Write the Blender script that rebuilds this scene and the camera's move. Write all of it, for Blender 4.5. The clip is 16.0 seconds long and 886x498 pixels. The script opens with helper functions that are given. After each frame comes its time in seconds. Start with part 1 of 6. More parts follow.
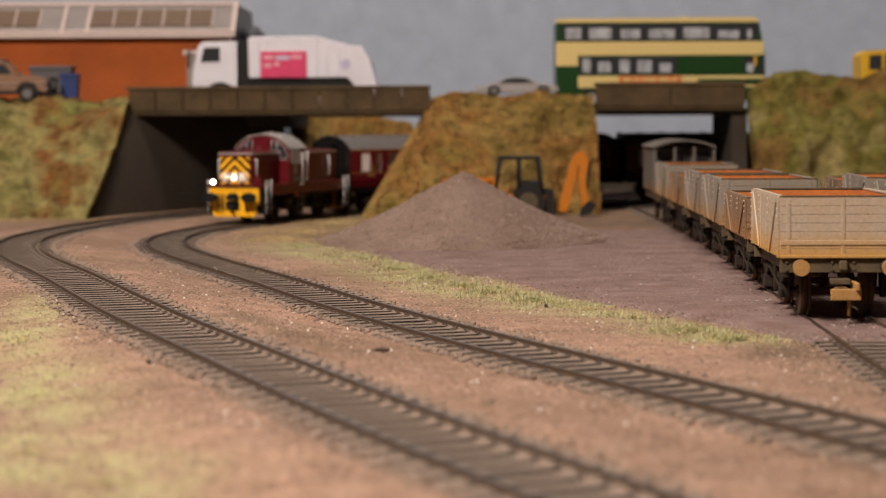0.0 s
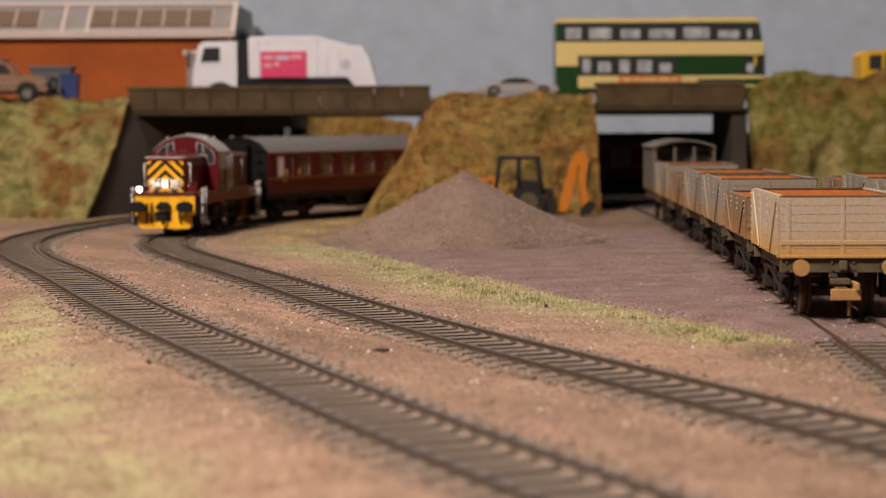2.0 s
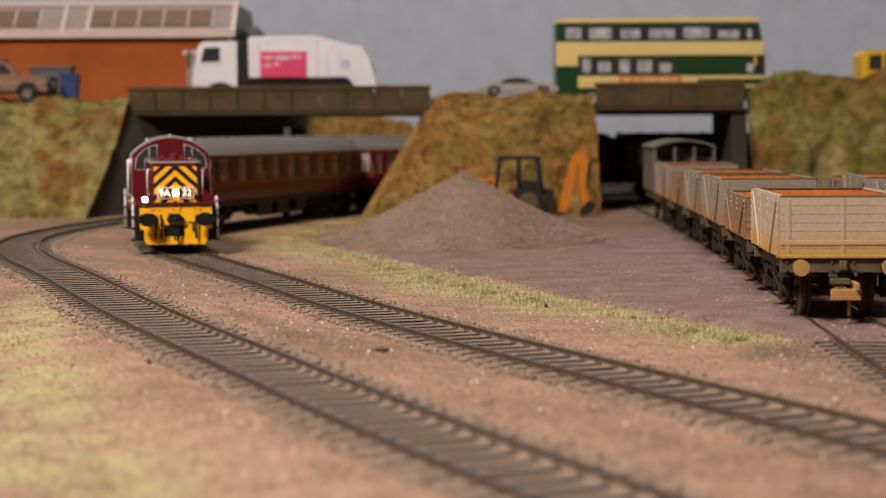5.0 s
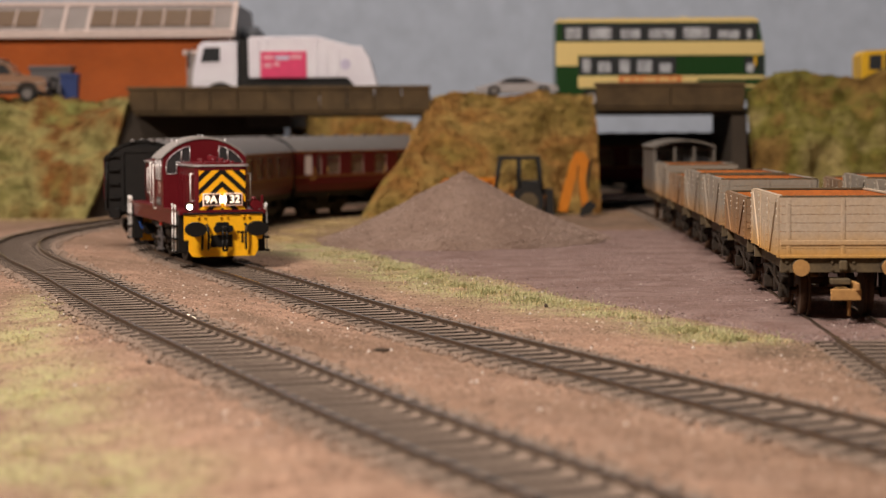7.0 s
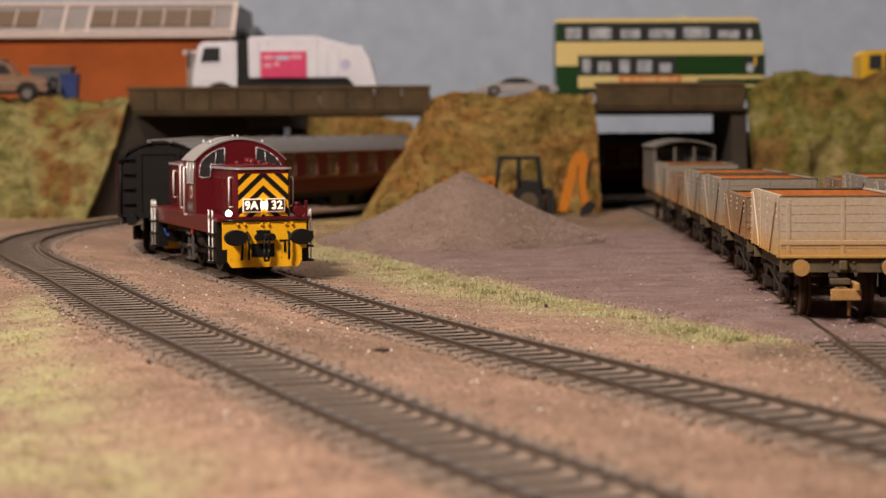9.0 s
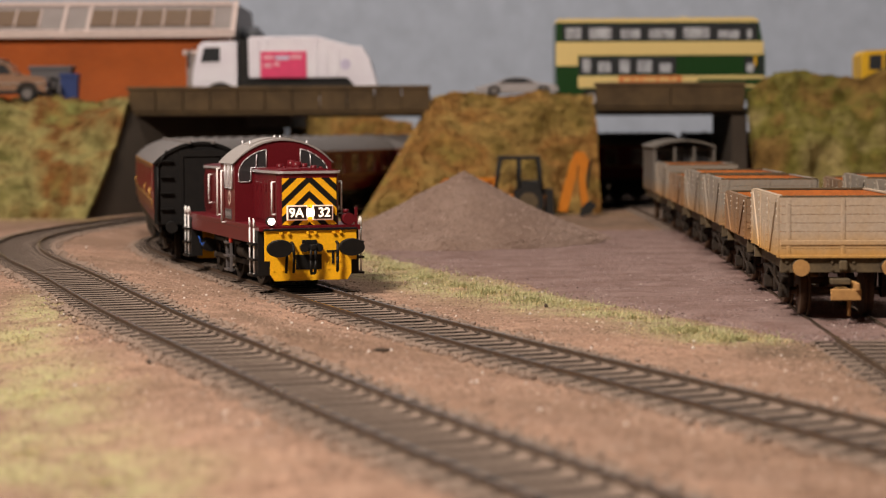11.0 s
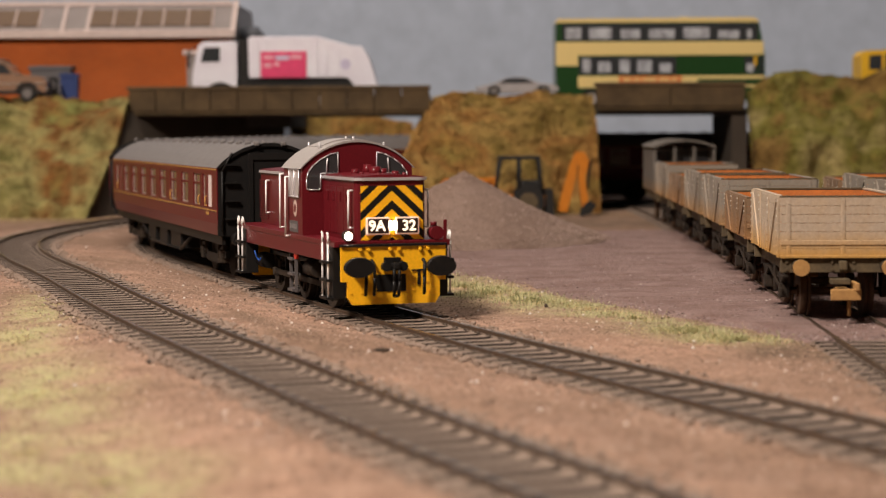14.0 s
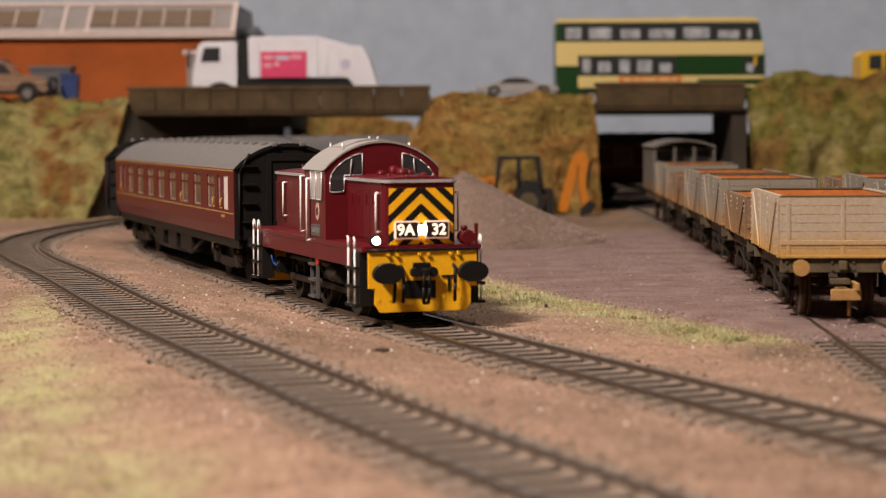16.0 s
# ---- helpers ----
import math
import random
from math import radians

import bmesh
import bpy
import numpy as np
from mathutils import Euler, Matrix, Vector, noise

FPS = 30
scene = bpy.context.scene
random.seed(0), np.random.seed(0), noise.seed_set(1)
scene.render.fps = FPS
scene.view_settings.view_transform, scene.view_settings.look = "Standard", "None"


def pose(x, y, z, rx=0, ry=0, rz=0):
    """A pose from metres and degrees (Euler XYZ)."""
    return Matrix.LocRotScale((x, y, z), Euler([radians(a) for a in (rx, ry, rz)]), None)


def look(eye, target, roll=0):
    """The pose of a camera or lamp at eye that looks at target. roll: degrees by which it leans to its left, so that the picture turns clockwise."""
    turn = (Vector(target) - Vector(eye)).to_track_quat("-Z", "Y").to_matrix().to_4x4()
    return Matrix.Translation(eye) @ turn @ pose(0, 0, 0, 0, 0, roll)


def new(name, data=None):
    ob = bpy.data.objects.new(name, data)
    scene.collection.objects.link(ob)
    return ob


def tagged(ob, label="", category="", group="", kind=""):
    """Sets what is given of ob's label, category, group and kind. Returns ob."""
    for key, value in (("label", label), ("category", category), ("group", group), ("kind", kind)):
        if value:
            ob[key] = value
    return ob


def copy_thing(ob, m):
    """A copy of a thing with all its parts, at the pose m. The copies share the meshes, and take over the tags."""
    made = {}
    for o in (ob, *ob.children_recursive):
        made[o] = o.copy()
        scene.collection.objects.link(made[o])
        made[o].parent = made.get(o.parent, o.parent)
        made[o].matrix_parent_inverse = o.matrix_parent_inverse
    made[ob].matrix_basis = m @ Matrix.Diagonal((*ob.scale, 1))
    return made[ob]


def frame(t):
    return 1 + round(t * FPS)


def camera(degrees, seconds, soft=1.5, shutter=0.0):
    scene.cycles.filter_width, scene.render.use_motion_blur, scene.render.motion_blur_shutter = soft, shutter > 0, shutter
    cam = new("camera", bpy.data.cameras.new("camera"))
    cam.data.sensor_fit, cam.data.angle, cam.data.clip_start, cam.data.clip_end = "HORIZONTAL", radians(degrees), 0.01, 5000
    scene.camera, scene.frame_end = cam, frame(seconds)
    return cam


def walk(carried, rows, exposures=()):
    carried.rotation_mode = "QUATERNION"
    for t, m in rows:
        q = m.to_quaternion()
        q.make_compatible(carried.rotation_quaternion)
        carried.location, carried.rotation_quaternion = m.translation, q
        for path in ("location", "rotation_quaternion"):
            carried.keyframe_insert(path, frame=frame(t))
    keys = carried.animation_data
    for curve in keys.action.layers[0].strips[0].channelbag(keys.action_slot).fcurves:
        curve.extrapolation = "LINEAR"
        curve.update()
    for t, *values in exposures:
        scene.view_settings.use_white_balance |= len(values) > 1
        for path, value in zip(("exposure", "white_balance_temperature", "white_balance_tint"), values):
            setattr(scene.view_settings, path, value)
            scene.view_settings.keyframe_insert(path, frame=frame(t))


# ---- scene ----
# All lengths below are in millimetres of the model (4 mm to the foot); M turns them into metres.
M = 0.001
cam = camera(24.67, 16.0, soft=1.2)
cam.data.dof.use_dof = True
cam.data.dof.focus_distance = 0.61
cam.data.dof.aperture_fstop = 27.0
EYE = (0.0, 0.0, 0.0508)
VIEW = look(EYE, (0.0, 1.0, 0.0508 - math.tan(radians(3.476))), -0.3)
walk(cam, [(0.0, VIEW), (16.0, VIEW)])

# ---------------------------------------------------------------- light: a room with ceiling lamps
world = bpy.data.worlds.new("room_air")
scene.world = world
world.use_nodes = True
world.node_tree.nodes["Background"].inputs[0].default_value = (0.80, 0.86, 1.0, 1)
world.node_tree.nodes["Background"].inputs[1].default_value = 0.04


def area_lamp(name, at, to, size, power, colour):
    data = bpy.data.lights.new(name, "AREA")
    data.shape, data.size, data.size_y, data.energy, data.color = "RECTANGLE", size[0], size[1], power, colour
    ob = new(name, data)
    ob.matrix_world = look(at, to)
    return ob


area_lamp("ceiling_light", (-0.50, -0.06, 0.90), (-0.05, 0.50, 0.0), (0.20, 0.20), 25.0, (1.0, 0.85, 0.735))
area_lamp("ceiling_light", (-0.15, 0.95, 1.80), (-0.08, 1.3, 0.0), (0.5, 0.3), 15.0, (1.0, 0.90, 0.81))
scene.view_settings.exposure = 0.0


# ---------------------------------------------------------------- materials
def nodes_of(name):
    m = bpy.data.materials.new(name)
    m.use_nodes = True
    nt = m.node_tree
    return m, nt, nt.nodes["Principled BSDF"]


def rgb(c):
    return (c[0], c[1], c[2], 1)


def mix_colour(nt, fac, a, b, blend="MIX"):
    n = nt.nodes.new("ShaderNodeMix")
    n.data_type, n.blend_type = "RGBA", blend
    for socket, value in ((n.inputs[0], fac), (n.inputs[6], a), (n.inputs[7], b)):
        if isinstance(value, bpy.types.NodeSocket):
            nt.links.new(value, socket)
        else:
            socket.default_value = value if isinstance(value, float) else rgb(value)
    return n.outputs[2]


def noise_of(nt, scale, detail=4.0, rough=0.6, coords=None):
    """Noise in object space; scale in cells per millimetre."""
    if coords is None:
        coords = nt.nodes.new("ShaderNodeTexCoord").outputs["Object"]
    n = nt.nodes.new("ShaderNodeTexNoise")
    n.inputs["Scale"].default_value, n.inputs["Detail"].default_value, n.inputs["Roughness"].default_value = scale / M, detail, rough
    nt.links.new(coords, n.inputs["Vector"])
    return n.outputs["Fac"]


def ramp(nt, fac, stops):
    n = nt.nodes.new("ShaderNodeValToRGB")
    while len(n.color_ramp.elements) < len(stops):
        n.color_ramp.elements.new(0.5)
    for e, (p, c) in zip(n.color_ramp.elements, stops):
        e.position, e.color = p, rgb(c)
    nt.links.new(fac, n.inputs[0])
    return n.outputs[0]


def bump(nt, bsdf, height, strength, distance):
    n = nt.nodes.new("ShaderNodeBump")
    n.inputs["Strength"].default_value, n.inputs["Distance"].default_value = strength, distance * M
    nt.links.new(height, n.inputs["Height"])
    nt.links.new(n.outputs[0], bsdf.inputs["Normal"])


def paint(name, base, rough=0.45, metal=0.0, worn=None, amount=0.35, scale=0.25, fine=1.6, relief=0.08, coat=0.0, spec=0.35, glow=None, power=0.0):
    """Painted or moulded surface: broad tone shifts, fine grain, some wear in another tone."""
    m, nt, b = nodes_of(name)
    worn = worn or tuple(c * 0.6 for c in base)
    lo = noise_of(nt, scale, 5.0, 0.65)
    hi = noise_of(nt, fine, 3.0, 0.6)
    f = ramp(nt, lo, [(0.38, (0, 0, 0)), (0.72, (1, 1, 1))])
    mul = nt.nodes.new("ShaderNodeMath")
    mul.operation, mul.inputs[1].default_value = "MULTIPLY", amount
    nt.links.new(f, mul.inputs[0])
    c = mix_colour(nt, mul.outputs[0], base, worn)
    g = ramp(nt, hi, [(0.3, (0.82, 0.82, 0.82)), (0.7, (1.1, 1.1, 1.1))])
    c = mix_colour(nt, 0.6, c, g, "MULTIPLY")
    nt.links.new(c, b.inputs["Base Color"])
    b.inputs["Roughness"].default_value, b.inputs["Metallic"].default_value = rough, metal
    b.inputs["Coat Weight"].default_value, b.inputs["Specular IOR Level"].default_value = coat, spec
    if relief:
        bump(nt, b, hi, relief, 0.3)
    if glow:
        b.inputs["Emission Color"].default_value, b.inputs["Emission Strength"].default_value = rgb(glow), power
    return m


MAROON = paint("maroon_paint", (0.112, 0.0085, 0.013), 0.32, spec=0.2, amount=0.3, relief=0.03)
YELLOW = paint("warning_yellow_paint", (0.95, 0.48, 0.012), 0.42, worn=(0.7, 0.32, 0.01), amount=0.2, relief=0.03)
BLACK = paint("black_moulding", (0.008, 0.0075, 0.0075), 0.5, amount=0.5, worn=(0.016, 0.014, 0.012), spec=0.2)
GREY_ROOF = paint("grey_roof_paint", (0.15, 0.137, 0.132), 0.6, worn=(0.09, 0.08, 0.076), amount=0.4)
WHITE = paint("white_paint", (0.80, 0.78, 0.76), 0.4, worn=(0.6, 0.57, 0.54), amount=0.25)
GRIME = paint("track_grime_frame", (0.016, 0.0125, 0.010), 0.7, spec=0.2, worn=(0.06, 0.042, 0.028), amount=0.7)


# ---------------------------------------------------------------- mesh helpers
def box(bm, x0, x1, y0, y1, z0, z1, bevel=0.0):
    vs = [bm.verts.new((x, y, z)) for z in (z0, z1) for x, y in ((x0, y0), (x1, y0), (x1, y1), (x0, y1))]
    fs = [bm.faces.new([vs[i] for i in q]) for q in ((3, 2, 1, 0), (4, 5, 6, 7), (0, 1, 5, 4), (1, 2, 6, 5), (2, 3, 7, 6), (3, 0, 4, 7))]
    if bevel:
        es = {e for f in fs for e in f.edges}
        bmesh.ops.bevel(bm, geom=list(es), offset=bevel, segments=2, affect="EDGES", profile=0.5)
    return bm


def rod(bm, a, b, r, n=10, r2=None):
    """A round bar from a to b."""
    a, b = Vector(a), Vector(b)
    q = (b - a).to_track_quat("Z", "Y")
    r2 = r if r2 is None else r2
    lo = [bm.verts.new(a + q @ Vector((r * math.cos(2 * math.pi * i / n), r * math.sin(2 * math.pi * i / n), 0))) for i in range(n)]
    hi = [bm.verts.new(b + q @ Vector((r2 * math.cos(2 * math.pi * i / n), r2 * math.sin(2 * math.pi * i / n), 0))) for i in range(n)]
    for i in range(n):
        bm.faces.new((lo[i], lo[(i + 1) % n], hi[(i + 1) % n], hi[i])).smooth = True
    bm.faces.new(lo[::-1])
    bm.faces.new(hi)
    return bm


def prism(bm, outline, axis, a, b):
    """An outline (u, v) drawn out along an axis from a to b: x (u=y, v=z), y (u=x, v=z), z (u=x, v=y)."""
    def at(u, v, w):
        return {"x": (w, u, v), "y": (u, w, v), "z": (u, v, w)}[axis]
    lo = [bm.verts.new(at(u, v, a)) for u, v in outline]
    hi = [bm.verts.new(at(u, v, b)) for u, v in outline]
    n = len(outline)
    for i in range(n):
        bm.faces.new((lo[i], lo[(i + 1) % n], hi[(i + 1) % n], hi[i]))
    bm.faces.new(lo[::-1])
    bm.faces.new(hi)
    bmesh.ops.recalc_face_normals(bm, faces=bm.faces)
    return bm


def mesh_of(name, bm, material, smooth=False):
    bmesh.ops.scale(bm, vec=(M, M, M), verts=bm.verts)
    me = bpy.data.meshes.new(name)
    bm.to_mesh(me)
    bm.free()
    for m in (material if isinstance(material, (list, tuple)) else [material]):
        me.materials.append(m)
    if smooth:
        for p in me.polygons:
            p.use_smooth = True
    return me


def part(name, bm, material, parent, label="", smooth=False):
    ob = new(name, mesh_of(name, bm, material, smooth))
    ob.parent = parent
    if label:
        tagged(ob, label)
    return ob


def thing(name, label, category, group="", at=None, kind=""):
    ob = new(name)
    ob.empty_display_size = 0.01
    if at is not None:
        ob.matrix_world = at
    return tagged(ob, label, category, group, kind)


def structure(name, bm, material, label, smooth=False, category=""):
    return tagged(new(name, mesh_of(name, bm, material, smooth)), label, category or name.replace("_", " "), "", "structure")


def place(x, y, z, rz=0.0):
    return pose(x * M, y * M, z * M, 0, 0, rz)


# ---------------------------------------------------------------- lines of track, as smooth curves through a few plan points
class Line:
    def __init__(self, points, step=4.0):
        p = [Vector((*q, 0.0)) if len(q) == 2 else Vector(q) for q in points]
        p = [2 * p[0] - p[1], *p, 2 * p[-1] - p[-2]]
        fine = []
        for i in range(1, len(p) - 2):
            a, b, c, d = p[i - 1:i + 3]
            for k in range(40):
                t = k / 40
                fine.append(0.5 * (2 * b + (c - a) * t + (2 * a - 5 * b + 4 * c - d) * t * t + (3 * b - a - 3 * c + d) * t ** 3))
        fine.append(p[-2])
        # even out the bends
        for _ in range(250):
            fine = [fine[0]] + [(fine[i - 1] + 2 * fine[i] + fine[i + 1]) / 4 for i in range(1, len(fine) - 1)] + [fine[-1]]
        self.p = fine
        self.s = [0.0]
        for a, b in zip(fine, fine[1:]):
            self.s.append(self.s[-1] + (b - a).length)
        self.length = self.s[-1]

    def at(self, s):
        s = min(max(s, 0.0), self.length - 1e-6)
        i = int(np.searchsorted(self.s, s, side="right")) - 1
        i = min(i, len(self.p) - 2)
        return self.p[i].lerp(self.p[i + 1], (s - self.s[i]) / (self.s[i + 1] - self.s[i]))

    def way(self, s):
        return (self.at(s + 2) - self.at(s - 2)).normalized()


# train line, from behind the scenery, round the bend and out past the camera
LINE_TRAIN = Line([(900, 1425), (600, 1420), (400, 1412), (220, 1398), (100, 1370), (20, 1318), (-45, 1235), (-92, 1130), (-118, 1040), (-128, 960), (-121, 880), (-95, 790), (-61, 690), (-27, 583), (2, 503), (32, 427), (63, 352), (96, 270), (150, 150), (230, -20)])
LINE_NEAR = Line([(900, 1492, 3), (400, 1480, 3), (200, 1462, 3), (80, 1425, 3), (-20, 1350, 3), (-95, 1250, 3), (-150, 1127, 3), (-177, 1010, 3), (-184, 920, 3), (-179, 850, 3), (-158, 765, 3), (-123, 665, 3), (-81, 533, 3), (-44, 431, 3), (-8, 331, 3), (20, 262, 3), (55, 180, 3), (140, -20, 3)])
LINE_SIDING = Line([(127, 1290), (126, 1100), (122, 950), (113, 710), (103.6, 520), (100.5, 432), (96, 250), (90, -20)])
LINE_SIDING_FAR = Line([(215, 1150), (195, 1000), (172, 800), (160, 640), (150, 400), (140, 200), (130, -20)])


# ---------------------------------------------------------------- ground
def dist_to(line, x, y):
    return float(np.sqrt(((line[:, 0] - x) ** 2 + (line[:, 1] - y) ** 2).min()))


NEAR_PTS = np.array([(p.x, p.y) for p in LINE_NEAR.p[::6]])
TRAIN_PTS = np.array([(p.x, p.y) for p in LINE_TRAIN.p[::6]])
SIDING_PTS = np.array([(p.x, p.y) for p in LINE_SIDING.p[::6]])


def ground_height(x, y):
    d = dist_to(NEAR_PTS, x, y)
    lift = 3.0 * max(0.0, min(1.0, (46 - d) / 22))
    n = noise.noise(Vector((x * 0.02, y * 0.02, 0.3))) * 0.7 + noise.noise(Vector((x * 0.11, y * 0.11, 5))) * 0.12
    calm = min(1.0, max(0.0, (min(d, dist_to(TRAIN_PTS, x, y), dist_to(SIDING_PTS, x, y)) - 12) / 12))
    return -2.0 + lift + n * calm + 0.5 * calm


def sheet(xs, ys, height):
    verts = [(x * M, y * M, height(x, y) * M) for y in ys for x in xs]
    n = len(xs)
    faces = [(j * n + i, j * n + i + 1, (j + 1) * n + i + 1, (j + 1) * n + i) for j in range(len(ys) - 1) for i in range(n - 1)]
    me = bpy.data.meshes.new("sheet")
    me.from_pydata(verts, [], faces)
    for p in me.polygons:
        p.use_smooth = True
    return me


def soil_material():
    m, nt, b = nodes_of("sandy_soil")
    big = noise_of(nt, 0.012, 5.0, 0.6)
    mid = noise_of(nt, 0.10, 6.0, 0.7)
    fine = noise_of(nt, 0.8, 4.0, 0.85)
    c = ramp(nt, mid, [(0.28, (0.205, 0.130, 0.094)), (0.5, (0.305, 0.202, 0.15)), (0.74, (0.40, 0.275, 0.21))])
    tint = ramp(nt, big, [(0.36, (0.70, 0.67, 0.62)), (0.5, (0.92, 0.90, 0.88)), (0.64, (1.14, 1.08, 1.04))])
    c = mix_colour(nt, 0.9, c, tint, "MULTIPLY")
    speck = ramp(nt, fine, [(0.30, (0.32, 0.28, 0.26)), (0.47, (0.92, 0.92, 0.92)), (0.68, (1.38, 1.34, 1.28))])
    c = mix_colour(nt, 0.85, c, speck, "MULTIPLY")
    patchy = noise_of(nt, 0.045, 5.0, 0.7)
    # flock and short grass scattered over the soil
    for attr, lo, hi in (("earth_cover", (0.095, 0.062, 0.042), (0.20, 0.138, 0.095)), ("straw_cover", (0.15, 0.10, 0.042), (0.30, 0.215, 0.10)), ("green_cover", (0.25, 0.235, 0.105), (0.46, 0.42, 0.235))):
        at = nt.nodes.new("ShaderNodeAttribute")
        at.attribute_name = attr
        mul = nt.nodes.new("ShaderNodeMath")
        mul.operation, mul.use_clamp = "MULTIPLY", True
        nt.links.new(at.outputs["Fac"], mul.inputs[0])
        nt.links.new(ramp(nt, patchy, [(0.38, (0.1, 0.1, 0.1)), (0.58, (1.15, 1.15, 1.15))]), mul.inputs[1])
        c = mix_colour(nt, mul.outputs[0], c, ramp(nt, fine, [(0.35, lo), (0.65, hi)]))
    nt.links.new(c, b.inputs["Base Color"])
    b.inputs["Roughness"].default_value = 0.95
    b.inputs["Specular IOR Level"].default_value = 0.15
    bump(nt, b, fine, 0.7, 0.9)
    return m


# grass patches: x, y, radius x, radius y, turn, number of blades
VERGE = [(-63, 877, 17, 38, 20, 1300), (-47, 837, 16, 38, 20, 1500), (-32, 797, 16, 40, 20, 2000), (-18, 742, 14, 40, 18, 2400), (-5, 694, 16, 40, 20, 2800), (6, 654, 14, 35, 22, 2800), (14, 627, 14, 32, 20, 2600), (27, 600, 14, 30, 22, 2400), (41, 572, 13, 25, 25, 1600), (52, 545, 8, 18, 25, 700), (62, 510, 12, 14, 30, 2200), (71, 490, 12, 10, 30, 2200)]
EDGE = [(-102, 485, 9, 40, 12, 2000), (-80, 395, 12, 38, 12, 2400), (-66, 320, 14, 30, 12, 2600), (-50, 296, 12, 20, 14, 1300), (-112, 565, 8, 36, 10, 700)]
FOOT = [(-70, 1010, 26, 44, 0, 3200), (-60, 1100, 24, 40, 0, 2600), (-75, 930, 16, 30, 10, 1800), (-30, 1150, 26, 24, 0, 2000), (-260, 1150, 60, 26, 0, 2200), (60, 1190, 40, 12, 0, 1200), (-40, 905, 30, 20, 0, 300), (-150, 1150, 20, 30, 0, 300)]

EARTH = [(82, 462, 16, 36, 15, 0), (62, 520, 12, 30, 20, 0), (100, 400, 12, 40, 10, 0), (30, 600, 9, 40, 22, 0), (-62, 975, 22, 60, 0, 0), (-30, 1130, 60, 50, 0, 0), (80, 1090, 80, 60, 0, 0), (-108, 640, 5, 70, 12, 0), (-66, 700, 5, 80, 15, 0), (-40, 500, 4, 60, 18, 0), (-170, 1120, 40, 50, 0, 0)]


def cover_at(x, y, patches, spread):
    total = 0.0
    for cx, cy, rx, ry, turn, _ in patches:
        ct, st = math.cos(radians(turn)), math.sin(radians(turn))
        dx, dy = x - cx, y - cy
        if abs(dx) + abs(dy) < 200:
            u, v = (dx * ct + dy * st) / (rx * spread), (-dx * st + dy * ct) / (ry * spread)
            total += math.exp(-(u * u + v * v))
    return min(1.0, total * 1.15)


SOIL = soil_material()
xs = list(np.unique(np.concatenate([np.linspace(-1500, -300, 13), np.linspace(-300, 330, 127), np.linspace(330, 1500, 13)])))
ys = list(np.unique(np.concatenate([np.linspace(-400, 150, 8), np.linspace(150, 1250, 221), np.linspace(1250, 1700, 30)])))
me = sheet(xs, ys, ground_height)
me.materials.append(SOIL)
for attr, patches, spread in (("earth_cover", EARTH, 1.0), ("green_cover", VERGE + EDGE, 1.05), ("straw_cover", FOOT, 1.2)):
    layer = me.attributes.new(attr, "FLOAT", "POINT")
    layer.data.foreach_set("value", [cover_at(v.co.x / M, v.co.y / M, patches, spread) for v in me.vertices])
ground = tagged(new("ground", me), "sandy brown scenic ground of a model railway", "ground", "", "structure")

# painted sky board behind everything
SKY = paint("sky_board_paint", (0.425, 0.482, 0.58), 0.8, worn=(0.40, 0.452, 0.545), amount=0.35, scale=0.0015, fine=0.05, relief=0.0)
structure("backdrop", box(bmesh.new(), -1500, 1500, 1640, 1652, -20, 700), SKY, "plain grey-blue painted sky board", category="backdrop")


# ---------------------------------------------------------------- track: two rails and single sleepers on each line
RAIL = paint("rusty_rail_side", (0.085, 0.058, 0.040), 0.65, 0.2, worn=(0.12, 0.065, 0.035), amount=0.6)
RAIL_TOP = paint("polished_rail_head", (0.32, 0.27, 0.23), 0.22, 0.85, worn=(0.14, 0.10, 0.075), amount=0.7)
SLEEPER = paint("weathered_sleeper", (0.20, 0.15, 0.118), 0.85, worn=(0.115, 0.084, 0.064), amount=0.8, scale=0.05, relief=0.3)
BALLAST = paint("grey_ballast_stone", (0.20, 0.145, 0.112), 0.95, worn=(0.29, 0.22, 0.175), amount=0.9, scale=0.5, relief=0.3)


def rail_mesh(line, off, s0, s1, step=6.0):
    section = [(-0.8, -1.7), (-0.8, -1.45), (-0.25, -1.3), (-0.25, -0.6), (-0.4, -0.45), (-0.4, 0.0), (0.4, 0.0), (0.4, -0.45), (0.25, -0.6), (0.25, -1.3), (0.8, -1.45), (0.8, -1.7)]
    bm = bmesh.new()
    rows, s = [], s0
    while s <= s1:
        w = line.way(s)
        n = Vector((-w.y, w.x, 0))
        p = line.at(s) + n * off
        rows.append([bm.verts.new(p + n * a + Vector((0, 0, b))) for a, b in section])
        s += step
    k = len(section)
    for a, b in zip(rows, rows[1:]):
        for i in range(k):
            f = bm.faces.new((a[i], b[i], b[(i + 1) % k], a[(i + 1) % k]))
            f.material_index = 1 if i == 5 else 0
    return bm


def sleeper_mesh():
    """A broad dusty sleeper with dark chairs on both sides of each rail."""
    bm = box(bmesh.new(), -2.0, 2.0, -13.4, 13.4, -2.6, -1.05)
    # long sides are coloured near black: painted shade of the slots between sleepers
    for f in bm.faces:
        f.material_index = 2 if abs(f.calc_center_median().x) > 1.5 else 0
    n = len(bm.faces)
    for y in (-8.25, 8.25):
        for a in (-1.9, 0.9):
            box(bm, -0.8, 0.8, y + a, y + a + 1.0, -1.2, -0.72)
    bm.faces.ensure_lookup_table()
    for f in bm.faces[n:]:
        f.material_index = 1
    return mesh_of("sleeper", bm, [SLEEPER, CHAIR, GAP_SHADE])


